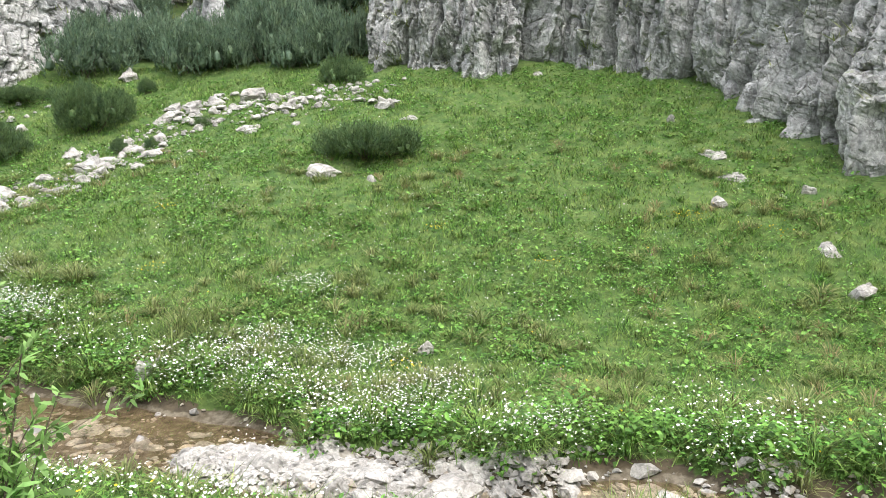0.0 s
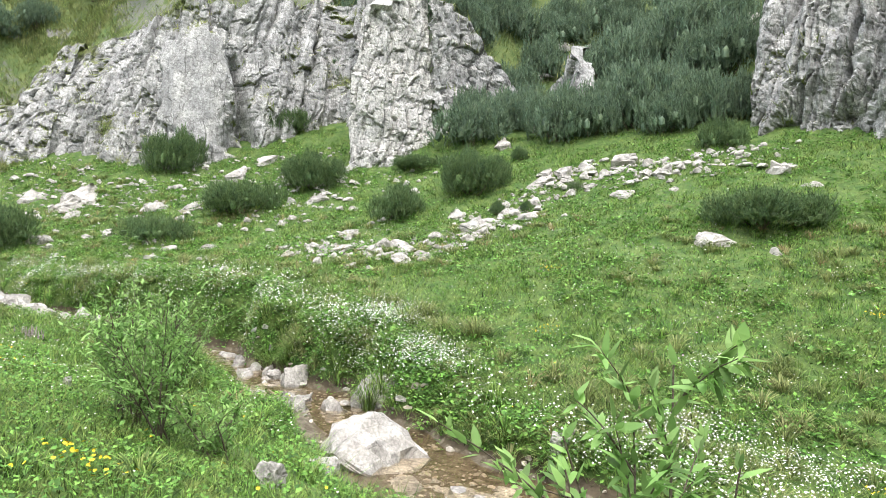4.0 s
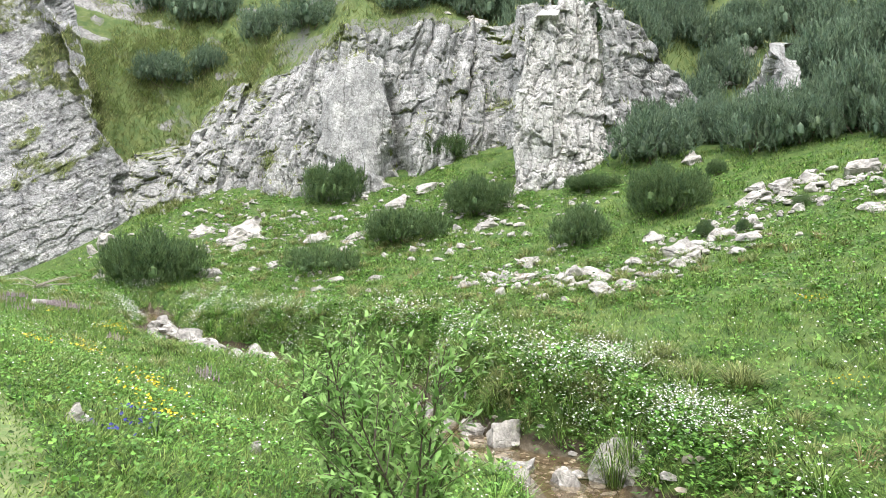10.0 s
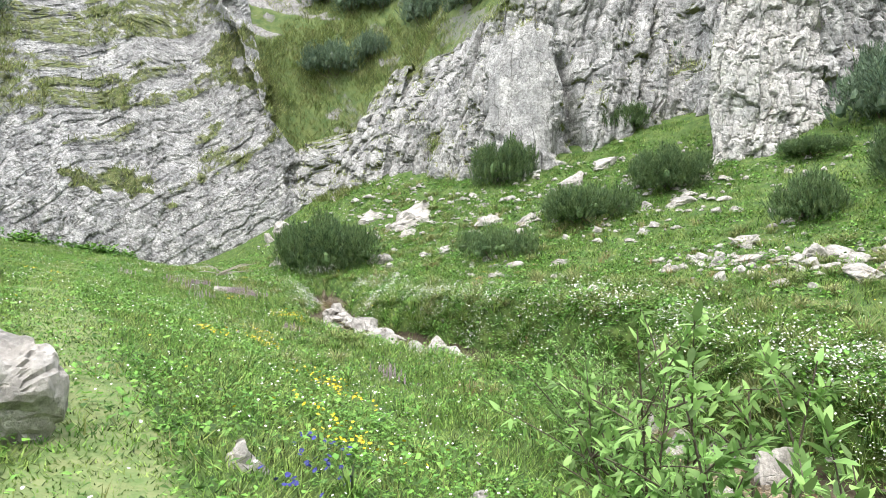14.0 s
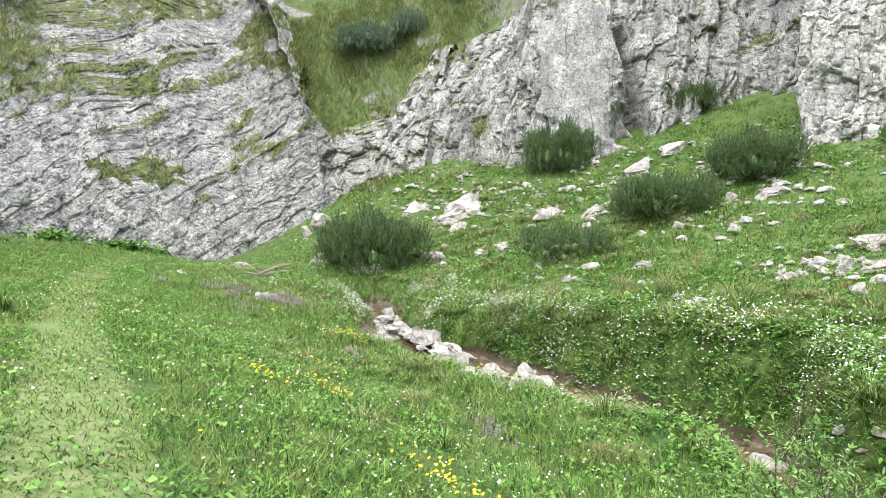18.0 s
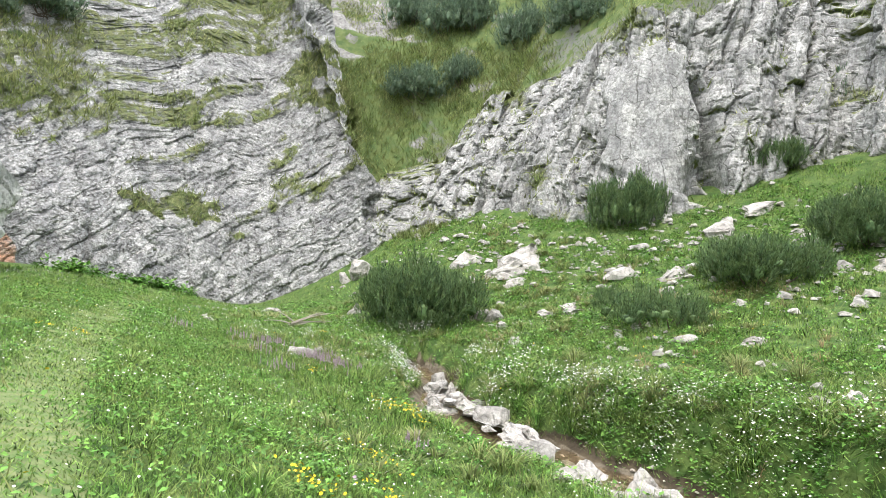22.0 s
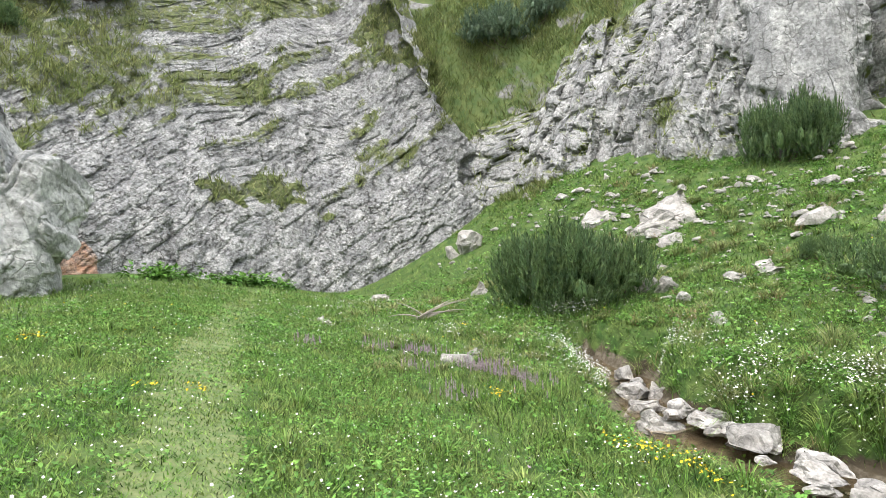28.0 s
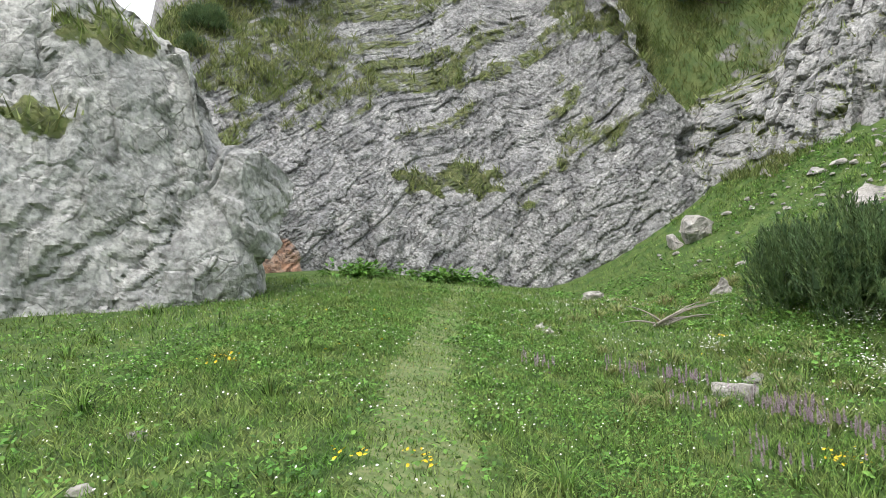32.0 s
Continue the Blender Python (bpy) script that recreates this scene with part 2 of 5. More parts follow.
def material(name, base, rough=0.8, variation=0.35, scale=3.0, fine=40.0, bump=0.3, bump_scale=None, hue=None, island=False, spec=0.3):
    """Two scales of noise over a base colour, with bump. hue: a second colour that patches turn to."""
    m = bpy.data.materials.new(name)
    m.use_nodes = True
    n, link = m.node_tree.nodes, m.node_tree.links
    bsdf = n["Principled BSDF"]
    bsdf.inputs["Roughness"].default_value = rough
    bsdf.inputs["Specular IOR Level"].default_value = spec
    place = n.new("ShaderNodeNewGeometry")
    big, small = n.new("ShaderNodeTexNoise"), n.new("ShaderNodeTexNoise")
    for tex, s in ((big, scale), (small, fine)):
        tex.inputs["Scale"].default_value, tex.inputs["Detail"].default_value = s, 5.0
        link.new(place.outputs["Position"], tex.inputs["Vector"])
    ramp = n.new("ShaderNodeMix")
    ramp.data_type = "RGBA"
    second = hue or tuple(c * (1 - variation) for c in base)
    ramp.inputs[6].default_value, ramp.inputs[7].default_value = (*base, 1), (*second, 1)
    curve = n.new("ShaderNodeMapRange")
    curve.inputs["From Min"].default_value, curve.inputs["From Max"].default_value = 0.35, 0.65
    link.new(big.outputs["Fac"], curve.inputs["Value"])
    link.new(curve.outputs[0], ramp.inputs[0])
    shade = n.new("ShaderNodeMix")
    shade.data_type, shade.blend_type = "RGBA", "MULTIPLY"
    shade.inputs[0].default_value = 1.0
    grey = n.new("ShaderNodeMapRange")
    grey.inputs["From Min"].default_value, grey.inputs["From Max"].default_value = 0.25, 0.75
    grey.inputs["To Min"].default_value, grey.inputs["To Max"].default_value = 1 - variation, 1 + variation * 0.5
    link.new((place.outputs["Random Per Island"] if island else small.outputs["Fac"]), grey.inputs["Value"])
    if island:
        grey.inputs["From Min"].default_value, grey.inputs["From Max"].default_value = 0, 1
    link.new(ramp.outputs[2], shade.inputs[6])
    link.new(grey.outputs[0], shade.inputs[7])
    link.new(shade.outputs[2], bsdf.inputs["Base Color"])
    if bump:
        b = n.new("ShaderNodeBump")
        b.inputs["Strength"].default_value, b.inputs["Distance"].default_value = bump, 0.05
        link.new(small.outputs["Fac"], b.inputs["Height"])
        link.new(b.outputs[0], bsdf.inputs["Normal"])
    return m


def leafy(name, base, hue, variation=0.4, scale=1.5, through=0.35, rough=0.55, third=None):
    """A leaf material: light passes through in part, and each blade has its own shade."""
    m = material(name, base, rough, variation, scale, 60, 0, hue=hue, island=True, spec=0.25)
    n, link = m.node_tree.nodes, m.node_tree.links
    bsdf = n["Principled BSDF"]
    colour = bsdf.inputs["Base Color"].links[0].from_socket
    if third:
        place, tex, part_of, over = n.new("ShaderNodeNewGeometry"), n.new("ShaderNodeTexNoise"), n.new("ShaderNodeMapRange"), n.new("ShaderNodeMix")
        tex.inputs["Scale"].default_value, tex.inputs["Detail"].default_value, tex.inputs["Roughness"].default_value = scale * 2.3, 6.0, 0.7
        part_of.inputs["From Min"].default_value, part_of.inputs["From Max"].default_value, part_of.inputs["To Max"].default_value = 0.47, 0.66, 0.8
        over.data_type = "RGBA"
        over.inputs[7].default_value = (*third, 1)
        link.new(place.outputs["Position"], tex.inputs["Vector"])
        link.new(tex.outputs["Fac"], part_of.inputs["Value"])
        link.new(part_of.outputs[0], over.inputs[0])
        link.new(colour, over.inputs[6])
        link.new(over.outputs[2], bsdf.inputs["Base Color"])
        colour = over.outputs[2]
    back, mix = n.new("ShaderNodeBsdfTranslucent"), n.new("ShaderNodeMixShader")
    link.new(colour, back.inputs[0])
    mix.inputs[0].default_value = through
    link.new(bsdf.outputs[0], mix.inputs[1])
    link.new(back.outputs[0], mix.inputs[2])
    link.new(mix.outputs[0], n["Material Output"].inputs[0])
    return m


def mixed(name, parts):
    """A ground material: the first colour everywhere, then (mask attribute channel or 'up', colour, second colour, noise scale) laid over it in turn."""
    m = material(name, parts[0][1], 0.9, 0.5, parts[0][3], 9, 0.5, hue=parts[0][2])
    n, link = m.node_tree.nodes, m.node_tree.links
    bsdf = n["Principled BSDF"]
    colour = bsdf.inputs["Base Color"].links[0].from_socket
    place = n.new("ShaderNodeNewGeometry")
    for key, one, two, scale in parts[1:]:
        tex = n.new("ShaderNodeTexNoise")
        tex.inputs["Scale"].default_value, tex.inputs["Detail"].default_value, tex.inputs["Roughness"].default_value = scale, 8.0, 0.65
        link.new(place.outputs["Position"], tex.inputs["Vector"])
        pair = n.new("ShaderNodeMix")
        pair.data_type = "RGBA"
        pair.inputs[6].default_value, pair.inputs[7].default_value = (*one, 1), (*two, 1)
        sharp = n.new("ShaderNodeMapRange")
        sharp.inputs["From Min"].default_value, sharp.inputs["From Max"].default_value = 0.38, 0.62
        link.new(tex.outputs["Fac"], sharp.inputs["Value"])
        link.new(sharp.outputs[0], pair.inputs[0])
        mask = n.new("ShaderNodeAttribute")
        mask.attribute_name = key
        add = n.new("ShaderNodeMath")
        add.operation = "ADD"
        spread = n.new("ShaderNodeMapRange")
        spread.inputs["To Min"].default_value, spread.inputs["To Max"].default_value = -0.5, 0.5
        link.new(tex.outputs["Fac"], spread.inputs["Value"])
        link.new(mask.outputs["Fac"], add.inputs[0])
        link.new(spread.outputs[0], add.inputs[1])
        edge = n.new("ShaderNodeMapRange")
        edge.inputs["From Min"].default_value, edge.inputs["From Max"].default_value = 0.4, 0.6
        link.new(add.outputs[0], edge.inputs["Value"])
        over = n.new("ShaderNodeMix")
        over.data_type = "RGBA"
        link.new(edge.outputs[0], over.inputs[0])
        link.new(colour, over.inputs[6])
        link.new(pair.outputs[2], over.inputs[7])
        colour = over.outputs[2]
    link.new(colour, bsdf.inputs["Base Color"])
    return m


ROCK = (0.45, 0.44, 0.43)
MEADOW = mixed("meadow", [("", (0.045, 0.095, 0.02), (0.105, 0.155, 0.04), 2.6), ("trodden", (0.1, 0.16, 0.05), (0.18, 0.205, 0.09), 6.0), ("hill", (0.06, 0.1, 0.03), (0.12, 0.15, 0.05), 1.6), ("earth", (0.045, 0.036, 0.024), (0.085, 0.066, 0.042), 3.0), ("bed", (0.07, 0.056, 0.036), (0.17, 0.145, 0.11), 7.0), ("gravel", (0.36, 0.34, 0.3), (0.22, 0.2, 0.17), 9.0), ("stony", (0.31, 0.3, 0.295), (0.13, 0.128, 0.125), 4.5)])
ROCK_FACE = [("", (0.48, 0.475, 0.465), (0.28, 0.28, 0.28), 0.9), ("turf", (0.1, 0.135, 0.045), (0.18, 0.195, 0.08), 2.6), ("ochre", (0.5, 0.27, 0.17), (0.45, 0.36, 0.3), 1.5)]
LIMESTONE, LAYERED = mixed("limestone", ROCK_FACE), mixed("layered_limestone", [("", (0.51, 0.507, 0.5), (0.3, 0.3, 0.305), 0.9)] + ROCK_FACE[1:])
# Paler stone, its base lifted further for a face turned from the sun.
PALE_LIFTED_ROCK = mixed("pale_lifted_limestone", [("", (0.57, 0.565, 0.55), (0.38, 0.385, 0.38), 0.8)] + ROCK_FACE[1:])


def weather(m, streak=0.45, crack=0.9, depth=0.55, tilt=0.0, flat=0.6, strength=1.0):
    """Adds dark rain streaks, thin cracks and pitted relief, with shade painted into the pits, to a rock material."""
    n, link = m.node_tree.nodes, m.node_tree.links
    bsdf = n["Principled BSDF"]
    colour = bsdf.inputs["Base Color"].links[0].from_socket
    place, warp = n.new("ShaderNodeNewGeometry"), n.new("ShaderNodeMapping")
    warp.inputs["Scale"].default_value = (1.6, 1.6, 0.22)
    link.new(place.outputs["Position"], warp.inputs["Vector"])
    rain = n.new("ShaderNodeTexNoise")
    rain.inputs["Scale"].default_value, rain.inputs["Detail"].default_value, rain.inputs["Roughness"].default_value = 1.0, 9.0, 0.65
    link.new(warp.outputs[0], rain.inputs["Vector"])
    dark = n.new("ShaderNodeMapRange")
    dark.inputs["From Min"].default_value, dark.inputs["From Max"].default_value, dark.inputs["To Max"].default_value = 0.52, 0.68, streak
    link.new(rain.outputs["Fac"], dark.inputs["Value"])
    lichen = n.new("ShaderNodeMix")
    lichen.data_type = "RGBA"
    lichen.inputs[7].default_value = (0.17, 0.17, 0.175, 1)
    link.new(dark.outputs[0], lichen.inputs[0])
    link.new(colour, lichen.inputs[6])
    lie, flatten = n.new("ShaderNodeMapping"), n.new("ShaderNodeMapping")
    lie.inputs["Rotation"].default_value, flatten.inputs["Scale"].default_value = (radians(tilt), 0.1, 0.0), (1.0, 1.0, flat)
    link.new(place.outputs["Position"], lie.inputs["Vector"])
    link.new(lie.outputs[0], flatten.inputs["Vector"])
    bend, shift = n.new("ShaderNodeTexNoise"), n.new("ShaderNodeMix")
    bend.inputs["Scale"].default_value, bend.inputs["Detail"].default_value = crack * 1.3, 5.0
    link.new(flatten.outputs[0], bend.inputs["Vector"])
    shift.data_type, shift.blend_type = "RGBA", "ADD"
    shift.inputs[0].default_value = 0.55 / crack
    link.new(flatten.outputs[0], shift.inputs[6])
    link.new(bend.outputs["Color"], shift.inputs[7])
    gaps = []
    for many, wide, strong in ((1.0, 0.045, 0.75), (2.9, 0.07, 0.5)):
        net = n.new("ShaderNodeTexVoronoi")
        net.feature = "DISTANCE_TO_EDGE"
        net.inputs["Scale"].default_value = crack * many
        link.new(shift.outputs[2], net.inputs["Vector"])
        thin, here = n.new("ShaderNodeMapRange"), n.new("ShaderNodeMath")
        thin.inputs["From Max"].default_value, thin.inputs["To Min"].default_value, thin.inputs["To Max"].default_value = wide, strong * strength, 0.0
        link.new(net.outputs["Distance"], thin.inputs["Value"])
        here.operation = "MULTIPLY"
        broken = n.new("ShaderNodeMapRange")
        broken.inputs["From Min"].default_value, broken.inputs["From Max"].default_value = 0.46, 0.62
        link.new(rain.outputs["Fac"] if many == 1.0 else bend.outputs["Fac"], broken.inputs["Value"])
        link.new(thin.outputs[0], here.inputs[0])
        link.new(broken.outputs[0], here.inputs[1])
        gaps.append(here)
    line = n.new("ShaderNodeMath")
    line.operation = "MAXIMUM"
    link.new(gaps[0].outputs[0], line.inputs[0])
    link.new(gaps[1].outputs[0], line.inputs[1])
    facet, tone, face = n.new("ShaderNodeTexVoronoi"), n.new("ShaderNodeMapRange"), n.new("ShaderNodeMix")
    facet.inputs["Scale"].default_value = crack * 2.9
    link.new(shift.outputs[2], facet.inputs["Vector"])
    tone.inputs["To Min"].default_value, tone.inputs["To Max"].default_value = 0.78, 1.2
    link.new(facet.outputs["Color"], tone.inputs["Value"])
    face.data_type, face.blend_type = "RGBA", "MULTIPLY"
    face.inputs[0].default_value = 1.0
    link.new(lichen.outputs[2], face.inputs[6])
    link.new(tone.outputs[0], face.inputs[7])
    # Colour darkens along the crack lines.
    crack_dark = n.new("ShaderNodeMix")
    crack_dark.data_type = "RGBA"
    crack_dark.inputs[7].default_value = (0.1, 0.095, 0.085, 1)
    link.new(line.outputs[0], crack_dark.inputs[0])
    link.new(face.outputs[2], crack_dark.inputs[6])
    pit = n.new("ShaderNodeTexNoise")
    pit.inputs["Scale"].default_value, pit.inputs["Detail"].default_value, pit.inputs["Roughness"].default_value = 4.0, 10.0, 0.7
    link.new(place.outputs["Position"], pit.inputs["Vector"])
    # Painted shade: the colour darkens where the relief sinks into pits.
    hole, pit_shade = n.new("ShaderNodeMapRange"), n.new("ShaderNodeMix")
    hole.inputs["From Min"].default_value, hole.inputs["From Max"].default_value = 0.475, 0.395
    hole.inputs["To Max"].default_value = 0.5
    pit_shade.data_type = "RGBA"
    pit_shade.inputs[7].default_value = (0.09, 0.09, 0.085, 1)
    link.new(pit.outputs["Fac"], hole.inputs["Value"])
    link.new(hole.outputs[0], pit_shade.inputs[0])
    link.new(crack_dark.outputs[2], pit_shade.inputs[6])
    link.new(pit_shade.outputs[2], bsdf.inputs["Base Color"])
    relief = n.new("ShaderNodeBump")
    relief.inputs["Strength"].default_value, relief.inputs["Distance"].default_value = depth, 0.1
    carve = n.new("ShaderNodeMath")
    carve.operation = "MULTIPLY_ADD"
    carve.inputs[1].default_value = -0.8
    link.new(line.outputs[0], carve.inputs[0])
    link.new(pit.outputs["Fac"], carve.inputs[2])
    link.new(carve.outputs[0], relief.inputs["Height"])
    link.new(relief.outputs[0], bsdf.inputs["Normal"])
    return m


weather(LIMESTONE, 0.4, 1.5, 0.8, 0, 0.6, 1.15)
weather(LAYERED, 0.5, 3.0, 1.2, -31, 2.2, 1.5)
# Base colour brightened so the pillar reads as lit beside the shaded wall.
LIT_PILLAR = weather(mixed("lit_pillar_limestone", [("", (0.62, 0.605, 0.58), (0.47, 0.46, 0.45), 0.9)] + ROCK_FACE[1:]), 0.2, 1.5, 0.8, 0, 0.6, 1.0)
weather(PALE_LIFTED_ROCK, 0.22, 0.9, 0.8, 30, 0.8, 0.8)
STONE = weather(material("stone", (0.5, 0.475, 0.445), 0.88, 0.35, 2.5, 22, 0.6, hue=(0.33, 0.31, 0.29)), 0.5, 1.6, 0.6, 20, 1.2, 0.55)
PEBBLE = material("pebble", (0.45, 0.42, 0.37), 0.7, 0.4, 6, 40, 0.3, hue=(0.3, 0.25, 0.2), island=True)
NEEDLE = leafy("pine_needle", (0.125, 0.2, 0.08), (0.085, 0.15, 0.07), 0.7, 1.6, 0.25, third=(0.19, 0.26, 0.095))
# Bluish grey in the colour stands in for haze over the distant thicket.
HAZED_NEEDLE = leafy("hazed_pine_needle", (0.15, 0.215, 0.135), (0.105, 0.17, 0.115), 0.6, 1.2, 0.25, third=(0.18, 0.24, 0.13))
BARK = material("bark", (0.16, 0.13, 0.1), 0.9, 0.4, 8, 60, 0.6)
BLADE = leafy("grass_blade", (0.155, 0.315, 0.055), (0.3, 0.37, 0.115), 0.95, 2.6, 0.34, third=(0.058, 0.145, 0.035))
SEDGE = leafy("ledge_blade", (0.21, 0.27, 0.085), (0.31, 0.32, 0.14), 0.7, 0.8, 0.35, third=(0.13, 0.19, 0.06))
HERB = leafy("herb_leaf", (0.125, 0.3, 0.055), (0.22, 0.4, 0.08), 0.85, 2.5, 0.28, third=(0.07, 0.17, 0.04))
BROWN = leafy("seed_head", (0.3, 0.22, 0.12), (0.36, 0.3, 0.15), 0.5, 1.5, 0.3)
STRAW = leafy("dry_grass", (0.32, 0.3, 0.13), (0.22, 0.27, 0.09), 0.4, 1.0, 0.35)
LEAF = leafy("shrub_leaf", (0.22, 0.4, 0.12), (0.31, 0.48, 0.16), 0.6, 3.0, 0.4)


def mesh_object(name, verts, faces, mat=None, smooth_shade=True, parent=None):
    """faces: an array of corner numbers, three or four to a row."""
    me = bpy.data.meshes.new(name)
    verts, faces = np.asarray(verts, np.float32), np.asarray(faces, np.int32)
    me.vertices.add(len(verts))
    me.vertices.foreach_set("co", verts.ravel())
    k = faces.shape[1]
    me.loops.add(faces.size)
    me.loops.foreach_set("vertex_index", faces.ravel())
    me.polygons.add(len(faces))
    me.polygons.foreach_set("loop_start", np.arange(0, faces.size, k, dtype=np.int32))
    me.polygons.foreach_set("use_smooth", np.full(len(faces), smooth_shade))
    me.update(calc_edges=True)
    if mat:
        me.materials.append(mat)
    ob = new(name, me)
    ob.parent = parent
    return ob


def mask(ob, name, values):
    ob.data.attributes.new(name, "FLOAT", "POINT").data.foreach_set("value", np.asarray(values, np.float32).ravel())


def grid_faces(rows, columns):
    a = (np.arange(rows - 1)[:, None] * columns + np.arange(columns - 1)).ravel()
    return np.stack([a, a + 1, a + columns + 1, a + columns], 1)


# ---- ground ----
def spread_axis(low, high, step, reach):
    mid = np.arange(low, high + step / 2, step)
    out = np.cumsum(0.25 * 1.18 ** np.arange(1, 40))
    out = out[out < reach]
    return np.concatenate([low - out[::-1], mid, high + out])


xs, ys = spread_axis(-84, 13, 0.2, 500), spread_axis(-6, 40, 0.25, 500)
ys = np.sort(np.concatenate([ys[(ys < 5.1) | (ys > 14.9)], np.arange(5.1, 14.9, 0.1)]))
X, Y = np.meshgrid(xs, ys)
behind = rim_at(X, Y)[0]
Z = height(X, Y) + smooth((behind - 3.5) / 3) * (0.5 * fractal(X * 0.6, Y * 0.6, 0, 4, 35) + 0.35 * blocks(X * 0.3 + 0.3 * fractal(X, Y, 0, 2, 37), Y * 0.4 + 0.3 * fractal(X, Y, 0, 2, 38), 36)[0])
Z = Z + smooth((-60 - X) / 5) * 0.9 * blocks((Z + 0.45 * Y) * 0.7 + 0.4 * fractal(X * 0.5, Y * 0.5, 0, 3, 43), (X - Y) * 0.3 + 0.4 * fractal(X * 0.6, Y * 0.6, 0, 3, 44), 45)[0]
Z = Z + (0.03 * fractal(X * 1.3, Y * 1.3, 0, 3, 39) - 0.02) * (behind < 0)
ground = mesh_object("ground", np.stack([X, Y, Z], -1).reshape(-1, 3), grid_faces(len(ys), len(xs)), MEADOW)
far_off, level, half = stream_at(X, Y)
mask(ground, "trodden", trodden(X, Y))
mask(ground, "bed", smooth((0.1 - (Z - level)) / 0.12) * (far_off < 1.6) * 1.2)
mask(ground, "gravel", 1.1 * smooth((1.0 - np.hypot((X + 3.9) / 2.2, (Y - 8.1 + 0.18 * (X + 3.9)) / 0.75)) / 0.35))
mask(ground, "earth", smooth((0.4 - (Z - level)) / 0.3) * (far_off < half + 0.6) * 1.1)
slope_x, slope_y = np.gradient(Z, xs, axis=1), np.gradient(Z, ys, axis=0)
ridge = smooth((-60.5 - X) / 5) * smooth((34 - Y) / 8) * 0.5
lay = Z + 0.45 * Y
outcrop = smooth((fractal(lay * 0.5, (Y - X) * 0.1, 0, 5, 33) + 0.5 * fractal(X * 0.9, Y * 0.9, Z * 0.9, 4, 34) + ridge - 0.06 - 0.3 * smooth((Y - 17) / 4)) / 0.3) * 0.75 * (behind > 4)
mask(ground, "hill", 1.0 * smooth((behind - 3) / 2))
mask(ground, "stony", outcrop + smooth((np.hypot(slope_x, slope_y) - 1.7) / 0.5) * 0.5 * (behind > 0.2))
tagged(ground, "green alpine meadow turf with a faint trodden path", "meadow", kind="structure")

# ---- cliffs along the rim ----
rng = np.random.default_rng(7)
LEDGES = []


def rim_curve(points, step):
    """Places along a stretch of rim: x, y, the cliff's height, its set-back and the way out of the rock."""
    pts = np.array([p[:4] for p in points], float)
    seg = np.hypot(*np.diff(pts[:, :2], axis=0).T)
    run = np.r_[0, np.cumsum(seg)]
    s = np.linspace(0, run[-1], int(run[-1] / step))
    cols = [np.interp(s, run, pts[:, k]) for k in range(4)]
    wide = np.ones(9) / 9
    t = np.stack([np.gradient(np.convolve(np.pad(c, 4, "edge"), wide, "valid")) for c in cols[:2]], 1)
    t /= np.linalg.norm(t, axis=1)[:, None] + 1e-9
    return s, cols, np.stack([-t[:, 1], t[:, 0]], 1)


